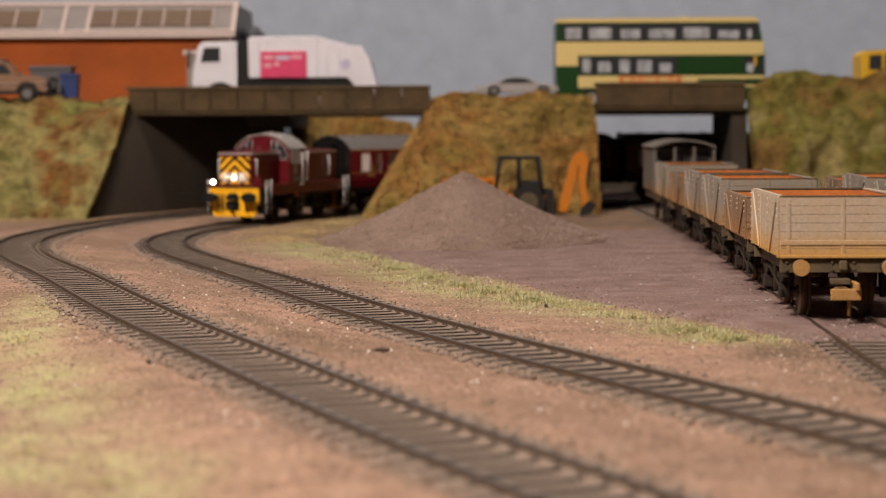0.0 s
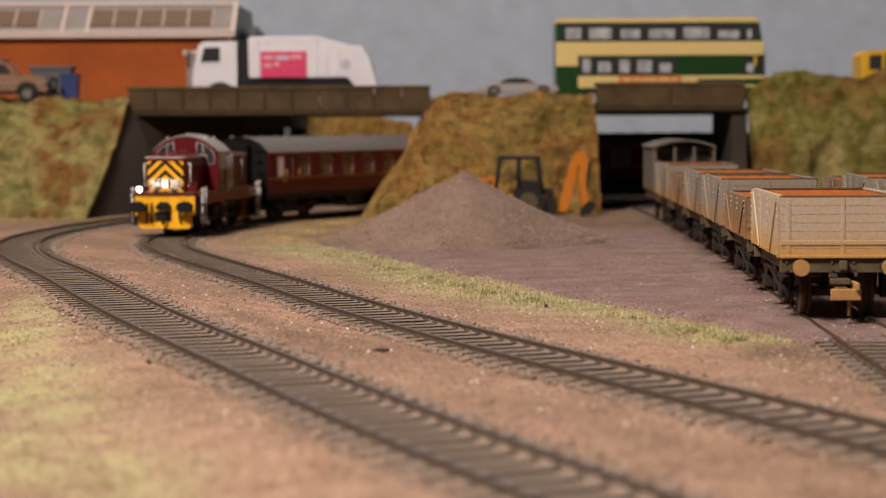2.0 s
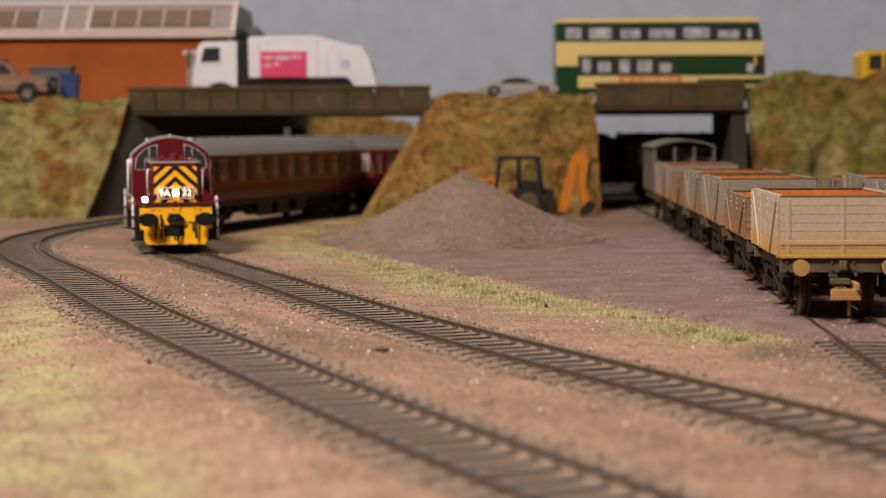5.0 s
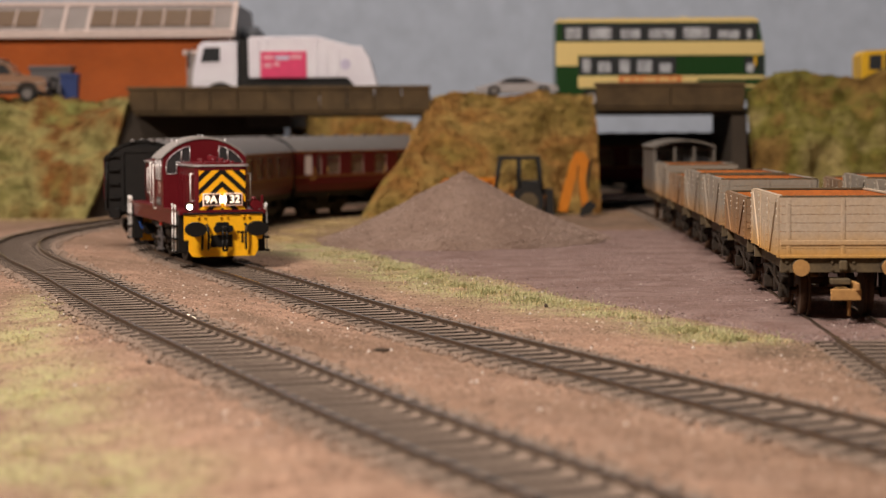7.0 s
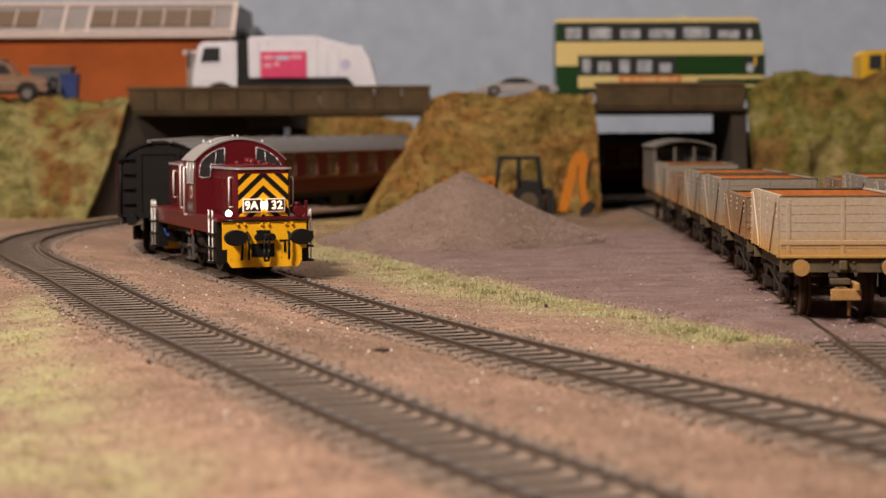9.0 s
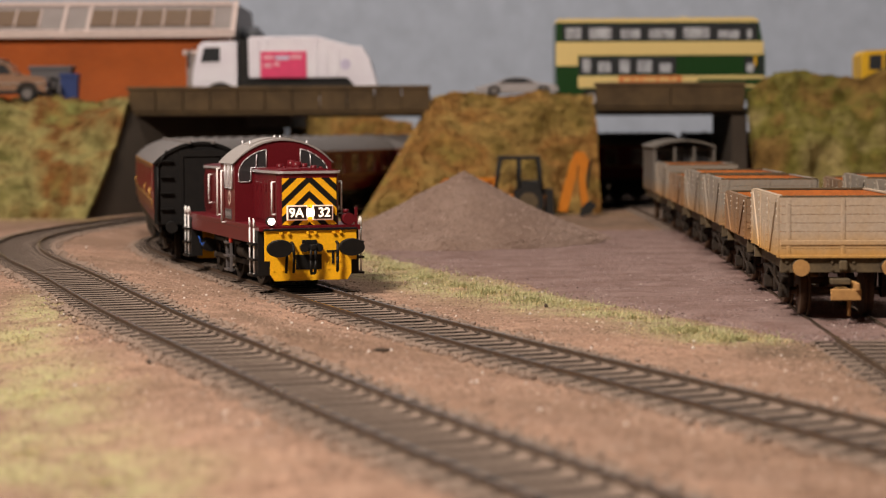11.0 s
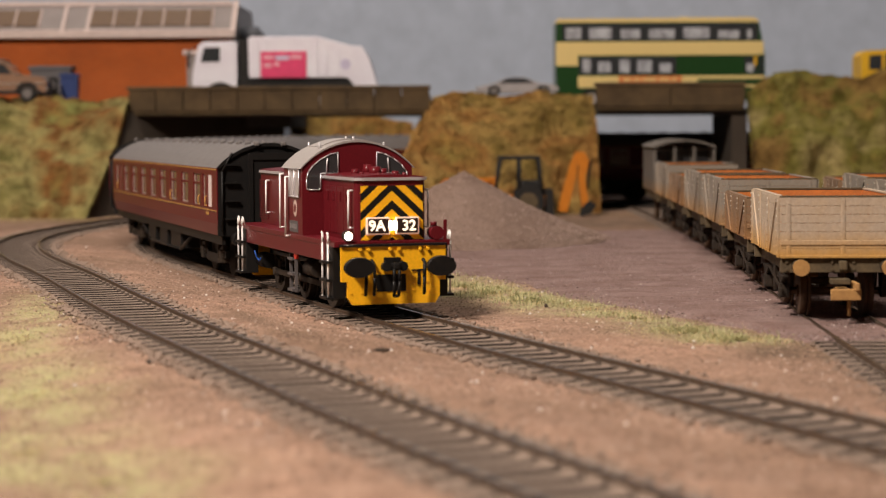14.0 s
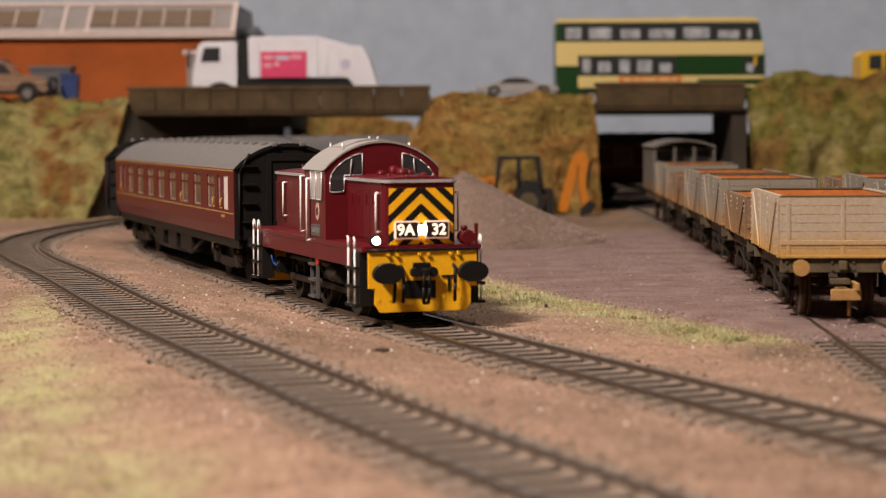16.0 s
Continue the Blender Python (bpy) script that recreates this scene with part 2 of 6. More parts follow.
CHAIR = paint("dark_rail_chair", (0.075, 0.056, 0.044), 0.8)
# near-black colour standing in for the shade between sleepers
GAP_SHADE = paint("gap_shade", (0.018, 0.013, 0.010), 0.95, worn=(0.05, 0.036, 0.028), amount=0.5, scale=0.05)
BED = paint("ballast_bed", (0.20, 0.15, 0.118), 0.95, worn=(0.13, 0.094, 0.072), amount=0.75, scale=0.035, fine=1.0, relief=0.7)
SLEEPER_MESH = sleeper_mesh()


def track(name, line, label, pitch, near, gauge=16.5):
    """near: the stretch of the line, in distance from its start, whose sleepers are single pieces."""
    t = tagged(new(name), label, "railway track", "", "structure")
    for off in (-gauge / 2, gauge / 2):
        part("rail", rail_mesh(line, off, 5, line.length - 5), [RAIL, RAIL_TOP], t)
    bed = bmesh.new()
    old = None
    for k in range(int(line.length / 8)):
        w, p = line.way(k * 8.0), line.at(k * 8.0)
        n = Vector((-w.y, w.x, 0))
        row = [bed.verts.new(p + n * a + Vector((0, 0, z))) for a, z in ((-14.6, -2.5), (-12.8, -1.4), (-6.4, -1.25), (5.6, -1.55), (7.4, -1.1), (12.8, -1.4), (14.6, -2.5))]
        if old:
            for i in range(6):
                # column 2, between the rails, has the gap shade painted in
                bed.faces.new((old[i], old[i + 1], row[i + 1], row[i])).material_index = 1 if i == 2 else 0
        old = row
    part("track_bed", bed, [BED, GAP_SHADE], t, "grey-brown ballast with painted shade in the sleeper gaps")
    rest = bmesh.new()
    rng = random.Random(len(name))
    s = 8.0
    while s < line.length - 8:
        w, p = line.way(s), line.at(s)
        m = Matrix.Translation((p + Vector((0, 0, rng.uniform(-0.08, 0.08)))) * M) @ pose(0, 0, 0, 0, 0, math.degrees(math.atan2(w.y, w.x)) + rng.uniform(-0.8, 0.8))
        if near[0] < s < near[1]:
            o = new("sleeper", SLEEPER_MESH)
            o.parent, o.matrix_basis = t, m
        else:
            k = len(rest.verts)
            box(rest, -2.3, 2.3, -13.4, 13.4, -2.6, -1.1)
            rest.verts.ensure_lookup_table()
            bmesh.ops.transform(rest, matrix=Matrix.Diagonal((1 / M, 1 / M, 1 / M, 1)) @ m @ Matrix.Diagonal((M, M, M, 1)), verts=rest.verts[k:])
        s += pitch
    tagged(part("far_sleepers", rest, SLEEPER, t), "", "", "", "stuff")
    return t


track("track_train", LINE_TRAIN, "curved running line with dark rails on worn sleepers", 7.7, (1000, LINE_TRAIN.length - 80))
track("track_near", LINE_NEAR, "curved outer line with rusty rails on grey sleepers", 7.7, (1000, LINE_NEAR.length - 80), 17.2)
track("track_siding", LINE_SIDING, "straight siding half buried in grey dirt", 7.7, (300, LINE_SIDING.length - 150))
track("track_siding_far", LINE_SIDING_FAR, "back siding under a row of wagons", 7.7, (300, 700))


def stones(lines, seed, spread, size):
    """Loose ballast along the lines, dense beside the sleepers and thinner between the rails."""
    rng = random.Random(seed)
    shape = bmesh.new()
    bmesh.ops.create_icosphere(shape, subdivisions=1, radius=1.0)
    base = np.array([v.co[:] for v in shape.verts])
    tris = np.array([[v.index for v in f.verts] for f in shape.faces])
    shape.free()
    V, F = [], []
    for line, s0, s1, n in lines:
        for _ in range(n):
            s = rng.uniform(s0, s1)
            w = line.at(s)
            way = line.way(s)
            side = rng.choice((-1, 1))
            off = side * (rng.gauss(14.6, spread))
            r = rng.uniform(*size)
            x, y = w.x - way.y * off, w.y + way.x * off
            q = base * np.array([rng.uniform(0.7, 1.2), rng.uniform(0.7, 1.2), rng.uniform(0.4, 0.8)]) * r
            q *= 1 + 0.25 * np.random.rand(len(base), 1)
            a = rng.uniform(0, 6.28)
            q = np.c_[q[:, 0] * math.cos(a) - q[:, 1] * math.sin(a), q[:, 0] * math.sin(a) + q[:, 1] * math.cos(a), q[:, 2]]
            F.append(tris + len(V) * len(base))
            V.append(q + np.array([x, y, w.z - 1.6 + r * 0.1]))
    me = bpy.data.meshes.new("ballast")
    me.from_pydata((np.concatenate(V) * M).tolist(), [], np.concatenate(F).tolist())
    me.materials.append(BALLAST)
    return me


tagged(new("ballast", stones([(LINE_TRAIN, 1250, LINE_TRAIN.length - 120, 4200), (LINE_NEAR, 1250, LINE_NEAR.length - 120, 4600), (LINE_SIDING, 300, LINE_SIDING.length - 150, 900)], 4, 1.7, (0.3, 0.8))), "loose grey ballast stones along the tracks", "ballast", "", "stuff")


# ---------------------------------------------------------------- banks covered with flock and dry grass
def flock_material(name, cols, patch=0.035):
    m, nt, b = nodes_of(name)
    big = noise_of(nt, patch, 3.0, 0.55)
    mid = noise_of(nt, patch * 5, 5.0, 0.7)
    fine = noise_of(nt, 0.55, 5.0, 0.8)
    c = ramp(nt, big, [(0.30, cols[0]), (0.44, cols[1]), (0.54, cols[2]), (0.68, cols[3])])
    c2 = ramp(nt, mid, [(0.32, (0.46, 0.41, 0.34)), (0.50, (0.95, 0.95, 0.92)), (0.70, (1.3, 1.27, 1.15))])
    c = mix_colour(nt, 0.9, c, c2, "MULTIPLY")
    c3 = ramp(nt, fine, [(0.3, (0.75, 0.73, 0.68)), (0.65, (1.15, 1.15, 1.1))])
    c = mix_colour(nt, 0.8, c, c3, "MULTIPLY")
    nt.links.new(c, b.inputs["Base Color"])
    b.inputs["Roughness"].default_value = 1.0
    b.inputs["Specular IOR Level"].default_value = 0.1
    bump(nt, b, mid, 1.0, 6.0)
    return m


FLOCK_STRAW = flock_material("straw_flock", [(0.17, 0.125, 0.034), (0.34, 0.225, 0.078), (0.32, 0.165, 0.054), (0.25, 0.19, 0.055)], 0.026)
FLOCK_PALE = flock_material("pale_green_flock", [(0.085, 0.085, 0.02), (0.29, 0.25, 0.105), (0.20, 0.092, 0.032), (0.23, 0.235, 0.08)], 0.02)
FLOCK_DARK = flock_material("russet_green_flock", [(0.10, 0.058, 0.02), (0.23, 0.145, 0.05), (0.16, 0.145, 0.036), (0.33, 0.27, 0.12)], 0.026)


def bank(name, material, label, top, foot, z_top, depth, rough=2.5, seed=1, steps=(60, 44)):
    """A rounded bank: its face goes from the foot line up to the top edge and over it to the back. top, foot: (x, y) at both ends."""
    nu, nv = steps
    V, F = [], []
    for j in range(nv + 1):
        v = j / nv
        for i in range(nu + 1):
            u = i / nu
            tx, ty = top[0][0] + (top[1][0] - top[0][0]) * u, top[0][1] + (top[1][1] - top[0][1]) * u
            fx, fy = foot[0][0] + (foot[1][0] - foot[0][0]) * u, foot[0][1] + (foot[1][1] - foot[0][1]) * u
            zt = z_top(u)
            if v < 0.7:
                k = v / 0.7
                q = Vector((fx + (tx - fx) * k ** 0.72, fy + (ty - fy) * k ** 1.25, -4 + (zt + 4) * k))
                k_out = math.sin(math.pi * min(1, k * 1.0)) * 3
                q.y -= k_out
            else:
                k = (v - 0.7) / 0.3
                q = Vector((tx, ty + depth * k, zt + math.sin(math.pi * min(k * 2.5, 1)) * 1.2))
            n = noise.fractal(Vector((q.x * 0.035 + seed * 9, q.y * 0.03, q.z * 0.045)), 0.9, 2.1, 4)
            n2 = noise.noise(Vector((q.x * 0.3, q.y * 0.3, q.z * 0.3 + seed))) + 1.6 * noise.noise(Vector((q.x * 0.13 + 3, q.y * 0.13, q.z * 0.15 + seed)))
            a = rough * (0.4 if v < 0.05 else 1.0)
            edge = min(1.0, 12 * min(u, 1 - u) + 0.25)
            V.append(((q.x + n * a * 0.3 * edge) * M, (q.y - n * a - n2 * 0.8) * M, (q.z + (n * a * 0.8 + n2 * 0.8) * (1.0 if k < 1 else 0)) * M))
    w = nu + 1
    F = [(j * w + i, j * w + i + 1, (j + 1) * w + i + 1, (j + 1) * w + i) for j in range(nv) for i in range(nu)]
    # the two ends are closed down to the ground
    for i in (0, nu):
        F.append([j * w + i for j in range(nv + 1)] if i else [j * w + i for j in range(nv, -1, -1)])
    me = bpy.data.meshes.new(name)
    me.from_pydata(V, [], F)
    me.materials.append(material)
    for p in me.polygons:
        p.use_smooth = len(p.vertices) == 4
    ob = tagged(new(name, me), label, "embankment", "", "structure")
    # flock crumbs stuck on the bank
    rng = random.Random(seed)
    lv, lf = [], []
    for _ in range(9000 if seed != 5 else 1500):
        j, i = int(rng.random() * nv * 0.8), rng.randrange(nu)
        p = Vector(V[j * w + i]).lerp(Vector(V[(j + 1) * w + i + 1]), rng.random())
        if abs(p.x) > 0.36:
            continue
        r = rng.uniform(0.35, 1.1) * M
        d1 = Vector((rng.gauss(0, 1), rng.gauss(0, 1), rng.gauss(0, 1))).normalized() * r
        d2 = Vector((rng.gauss(0, 1), rng.gauss(0, 1), rng.gauss(0, 1))).normalized() * r
        p = p + Vector((0, -0.3 * r, 0.3 * r))
        k = len(lv)
        lv += [p - d1, p + d2, p + d1, p - d2 * 0.6]
        lf.append((k, k + 1, k + 2, k + 3))
    cm = bpy.data.meshes.new("flock")
    cm.from_pydata(lv, [], lf)
    cm.materials.append(material)
    crumbs = new("flock", cm)
    crumbs.parent = ob
    tagged(crumbs, kind="stuff")
    return ob


bank("embankment_middle", FLOCK_STRAW, "straw-coloured grassy embankment between two bridges", ((-6, 1252), (93.5, 1250)), ((-49, 1160), (94.5, 1206)), lambda u: 69.5 - 2.5 * max(0, 0.1 - u) * 10 - 1.0 * u, 37, 4.5, 1)
bank("embankment_left", FLOCK_PALE, "pale green and straw embankment beside the road bridge", ((-700, 1255), (-192, 1250)), ((-700, 1200), (-208, 1172)), lambda u: 66 + 1.6 * math.sin(u * 40) * 0.5, 90, 7.5, 2, (150, 44))
bank("embankment_right", FLOCK_DARK, "russet and green bushy embankment above the sidings", ((189, 1245), (700, 1235)), ((186, 1205), (700, 1160)), lambda u: 71 + 9 * min(1, u * 18) + 1.5 * math.sin(u * 37), 16, 8.5, 3, (150, 50))

# ---------------------------------------------------------------- road on its deck, bridges and abutments
CONCRETE = paint("stained_concrete", (0.096, 0.063, 0.030), 0.9, worn=(0.035, 0.023, 0.012), amount=0.8, scale=0.06, fine=0.8, relief=0.3)
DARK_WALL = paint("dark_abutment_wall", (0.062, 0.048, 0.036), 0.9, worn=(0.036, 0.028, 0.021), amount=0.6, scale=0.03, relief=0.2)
# dark colour that stands in for shade on the ground behind the bridges
REAR_SHADE = paint("rear_shade_dark", (0.03, 0.026, 0.023), 0.95, worn=(0.05, 0.042, 0.036), amount=0.8, relief=0.3)
ROAD = paint("grey_road_surface", (0.06, 0.058, 0.056), 0.9, worn=(0.09, 0.085, 0.08), amount=0.6, relief=0.2)


def bridge(name, x0, x1, z0, z1, label, joints):
    b = tagged(new(name), label, "bridge", "", "structure")
    edges = [x0] + joints + [x1]
    for a, c in zip(edges, edges[1:]):
        part("parapet_panel", box(bmesh.new(), a + 0.25, c - 0.25, 1249, 1254, z0, z1 - 2.2, 0.4), CONCRETE, b)
    part("coping", box(bmesh.new(), x0 - 1, x1 + 0.5, 1248, 1255, z1 - 2.2, z1, 0.5), CONCRETE, b)
    part("girder", box(bmesh.new(), x0 + 1, x1 - 1, 1250, 1253.5, z0 - 2.2, z0, 0.3), CONCRETE, b)
    part("deck", box(bmesh.new(), x0 - 4, x1 + 4, 1254.2, 1342, 57.5, 61), ROAD, b)
    part("parapet_back", box(bmesh.new(), x0, x1, 1342.2, 1346, 57.5, 71, 0.5), CONCRETE, b)
    return b


bridge("bridge_left", -193, -7.5, 60.5, 75.8, "weathered concrete road bridge over the running lines", [-193 + 16.8 * i for i in range(1, 11)])
bridge("bridge_right", 94.5, 186.5, 62, 77, "short weathered concrete road bridge over the siding", [94.5 + 46])
for x0, x1 in ((-900, -197.5), (-3.2, 90.2), (190.8, 900)):
    structure("road", box(bmesh.new(), x0, x1, 1257, 1342, 57.5, 61.0), ROAD, "grey road along the top of the embankment", category="road")

# sloping dark abutment of the wide opening: leans back from its foot beside the outer track and curves on behind it
bm = bmesh.new()
foot = Line([(-207, 1176), (-176, 1250), (-140, 1330), (-114, 1376)])
head = Line([(-192, 1247), (-160, 1300), (-125, 1355), (-106, 1384)])
rows = []
for i in range(25):
    f, h = foot.at(foot.length * i / 24.001), head.at(head.length * i / 24.001)
    rows.append([bm.verts.new((f.x + (h.x - f.x) * k / 6, f.y + (h.y - f.y) * k / 6, -4 + 64 * k / 6)) for k in range(7)] + [bm.verts.new((h.x - 22, h.y + 14, 60)), bm.verts.new((f.x - 40, f.y + 14, -4))])
for a_, b_ in zip(rows, rows[1:]):
    for k in range(9):
        bm.faces.new((a_[k], a_[(k + 1) % 9], b_[(k + 1) % 9], b_[k]))
bm.faces.new(rows[0])
bm.faces.new(rows[-1][::-1])
bmesh.ops.recalc_face_normals(bm, faces=bm.faces)
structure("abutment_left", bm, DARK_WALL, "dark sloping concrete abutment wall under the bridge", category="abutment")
# added deck, keeps the lamp off the coaches behind the bridges
structure("rear_shade_deck", box(bmesh.new(), -96, 900, 1346.6, 1440, 57.5, 61.0), ROAD, "added deck behind the road that blocks light from above", category="road")
# added sheet: paints the ground beyond the openings as dark as shade
structure("rear_shade_sheet", box(bmesh.new(), -60, 900, 1258, 1638, -4, -1.2), REAR_SHADE, "dark sheet standing in for shaded ground behind the bridges", category="ground")
# added dark strip: stands in for shade, hides the lit foot of the backdrop
structure("rear_shade_strip", box(bmesh.new(), -60, 900, 1604, 1610, -4, 26), DARK_WALL, "low dark strip added as shade along the back of the board", category="wall")
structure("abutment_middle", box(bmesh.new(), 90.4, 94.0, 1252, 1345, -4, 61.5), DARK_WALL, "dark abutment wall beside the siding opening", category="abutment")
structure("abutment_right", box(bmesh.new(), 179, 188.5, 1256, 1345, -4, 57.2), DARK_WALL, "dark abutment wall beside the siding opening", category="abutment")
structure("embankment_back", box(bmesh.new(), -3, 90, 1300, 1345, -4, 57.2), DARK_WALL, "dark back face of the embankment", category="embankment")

bank("embankment_rear", FLOCK_STRAW, "straw-coloured bank seen through the wide opening", ((-112, 1500), (-22, 1495)), ((-112, 1485), (-18, 1480)), lambda u: 63 - 12 * u * u, 30, 3.0, 5, (40, 30))

# pile of gravel and the yard of grey-violet dirt
def gravel_material(name, a, b_, c_, cracks=False):
    m, nt, b = nodes_of(name)
    mid = noise_of(nt, 0.05, 5.0, 0.65)
    fine = noise_of(nt, 1.1, 5.0, 0.8)
    c = ramp(nt, mid, [(0.3, a), (0.5, b_), (0.7, c_)])
    g = ramp(nt, fine, [(0.28, (0.5, 0.48, 0.47)), (0.5, (0.95, 0.95, 0.95)), (0.72, (1.3, 1.27, 1.25))])
    c = mix_colour(nt, 0.85, c, g, "MULTIPLY")
    if cracks:
        # reddish crevices, longer across the yard than along it
        stretch = nt.nodes.new("ShaderNodeMapping")
        stretch.inputs["Scale"].default_value, stretch.inputs["Rotation"].default_value = (0.75, 1.0, 1.0), (0, 0, radians(-20))
        nt.links.new(nt.nodes.new("ShaderNodeTexCoord").outputs["Object"], stretch.inputs[0])
        split = noise_of(nt, 0.11, 5.0, 0.7, stretch.outputs[0])
        c = mix_colour(nt, 0.6, c, ramp(nt, split, [(0.28, (0.42, 0.28, 0.22)), (0.38, (0.86, 0.80, 0.77)), (0.55, (1.0, 1.0, 1.0)), (0.70, (1.16, 1.12, 1.12))]), "MULTIPLY")
    nt.links.new(c, b.inputs["Base Color"])
    b.inputs["Roughness"].default_value = 0.95
    b.inputs["Specular IOR Level"].default_value = 0.15
    rough = nt.nodes.new("ShaderNodeMath")
    rough.operation = "ADD"
    nt.links.new(fine, rough.inputs[0])
    nt.links.new(noise_of(nt, 0.22, 4.0, 0.6), rough.inputs[1])
    bump(nt, b, rough.outputs[0], 0.8, 1.1)
    return m


GRAVEL = gravel_material("fine_gravel", (0.205, 0.138, 0.108), (0.25, 0.175, 0.14), (0.295, 0.213, 0.175))
YARD = gravel_material("violet_grey_dirt", (0.20, 0.126, 0.11), (0.255, 0.174, 0.157), (0.315, 0.228, 0.21), True)


def heap():
    n, rings = 72, 30
    V, F = [(9.4 * M, 902 * M, 30.9 * M)], []
    for j in range(1, rings + 1):
        k = j / rings
        for i in range(n):
            a = 2 * math.pi * i / n
            wob = 1 + 0.05 * math.sin(2 * a + 1) + 0.04 * math.sin(3 * a)
            r = 63 * k * wob
            z = 30.9 * (1 - k) ** 1.12 - 0.6 * math.sin(math.pi * k) if k < 0.97 else -2.6
            x, y = 9.4 + r * math.cos(a), 902 + r * 1.12 * math.sin(a)
            w = noise.fractal(Vector((x * 0.04, y * 0.04, 3)), 0.9, 2, 4) * 1.0 * (1 if k > 0.1 else 0.2)
            V.append((x * M, y * M, (z + w - 1.5 * (k > 0.9)) * M))
    F += [(0, 1 + i, 1 + (i + 1) % n) for i in range(n)]
    for j in range(rings - 1):
        for i in range(n):
            F.append((1 + j * n + i, 1 + (j + 1) * n + i, 1 + (j + 1) * n + (i + 1) % n, 1 + j * n + (i + 1) % n))
    me = bpy.data.meshes.new("spoil_heap")
    me.from_pydata(V, [], F)
    me.materials.append(GRAVEL)
    for p in me.polygons:
        p.use_smooth = True
    return tagged(new("spoil_heap", me), "conical heap of fine brown-grey grit on the ground", "heap")


heap()


def yard():
    """Dirt yard between the grass verge and the siding; its rim dips under the soil."""
    V, F = [], []
    nu, nv = 110, 200
    for j in range(nv + 1):
        y = 470 + (1020 - 470) * j / nv
        # left rim follows the verge, right rim runs on past the sidings
        left = np.interp(y, [470, 520, 560, 620, 700, 800, 880, 960, 1130], [92, 72, 56, 30, 2, -28, -50, -60, -60])
        right = np.interp(y, [470, 520, 1130], [128, 190, 260])
        for i in range(nu + 1):
            u = i / nu
            x = left + (right - left) * u + 3 * noise.noise(Vector((u * 3, y * 0.03, 2)))
            rim = min(1.0, 14 * u, 14 * (1 - u), (y - 466) / 25, (1023 - y) / 40)
            z = -3.6 + 3.0 * rim ** 0.5 + 0.42 * noise.fractal(Vector((x * 0.06, y * 0.06, 7)), 0.7, 2.1, 5)
            V.append((x * M, y * M, z * M))
    w = nu + 1
    F = [(j * w + i, j * w + i + 1, (j + 1) * w + i + 1, (j + 1) * w + i) for j in range(nv) for i in range(nu)]
    me = bpy.data.meshes.new("yard")
    me.from_pydata(V, [], F)
    me.materials.append(YARD)
    for p in me.polygons:
        p.use_smooth = True
    return tagged(new("yard", me), "grey-violet trodden dirt yard", "yard", "", "structure")


yard()


# ---------------------------------------------------------------- the train
GLASS, nt, b = nodes_of("window_glass")
b.inputs["Base Color"].default_value, b.inputs["Roughness"].default_value = (0.9, 0.92, 0.95, 1), 0.05
b.inputs["Transmission Weight"].default_value, b.inputs["IOR"].default_value = 1.0, 1.05
DARK_GLASS = paint("tinted_coach_glass", (0.17, 0.115, 0.088), 0.15, worn=(0.05, 0.03, 0.026), amount=0.8, scale=0.1, relief=0.0, coat=0.3)
LAMP_ON = paint("lit_lamp_lens", (1, 0.95, 0.85), 0.3, glow=(1.0, 0.80, 0.58), power=50.0, relief=0)
PANEL_GLOW = paint("lit_headcode_edge", (0.9, 0.75, 0.65), 0.4, glow=(1.0, 0.50, 0.34), power=0.32, relief=0)
PANEL_DARK = paint("headcode_blind", (0.012, 0.008, 0.007), 0.7, glow=(1.0, 0.4, 0.25), power=0.02, spec=0.1, relief=0)
LAMP_CODE = paint("lit_headcode_bulb", (1, 0.9, 0.8), 0.3, glow=(1.0, 0.80, 0.60), power=5.0, relief=0)
LETTER = paint("lit_headcode_letter", (0.9, 0.85, 0.75), 0.4, glow=(1.0, 0.80, 0.58), power=1.2, relief=0)
RED = paint("red_paint", (0.6, 0.03, 0.015), 0.4, relief=0)
LINING = paint("yellow_lining", (0.45, 0.24, 0.06), 0.5, relief=0)
SILVER = paint("dull_silver_trim", (0.62, 0.60, 0.62), 0.35, 0.5, relief=0)
EMBLEM = paint("cream_emblem", (0.55, 0.42, 0.36), 0.5, relief=0)
SILVER_DIM = paint("dull_plate_bar", (0.2, 0.18, 0.18), 0.5, relief=0)
PLATE = paint("grey_number_plate", (0.10, 0.09, 0.09), 0.5, relief=0)
ROOF_CAB = paint("pale_grey_cab_roof", (0.29, 0.268, 0.256), 0.55, worn=(0.25, 0.22, 0.2), amount=0.35)
BLUE = paint("blue_wire", (0.02, 0.09, 0.4), 0.4, relief=0)


def clip_poly(poly, inside, cross):
    out = []
    for a, b_ in zip(poly, poly[1:] + poly[:1]):
        if inside(a):
            out.append(a)
        if inside(a) != inside(b_):
            out.append(cross(a, b_))
    return out


def clipped(poly, u0, u1, v0, v1):
    for axis, lim, sign in ((0, u0, 1), (0, u1, -1), (1, v0, 1), (1, v1, -1)):
        if not poly:
            return poly
        def inside(p):
            return sign * (p[axis] - lim) >= 0
        def cross(a, b_):
            t = (lim - a[axis]) / (b_[axis] - a[axis])
            return (a[0] + (b_[0] - a[0]) * t, a[1] + (b_[1] - a[1]) * t)
        poly = clip_poly(poly, inside, cross)
    return poly


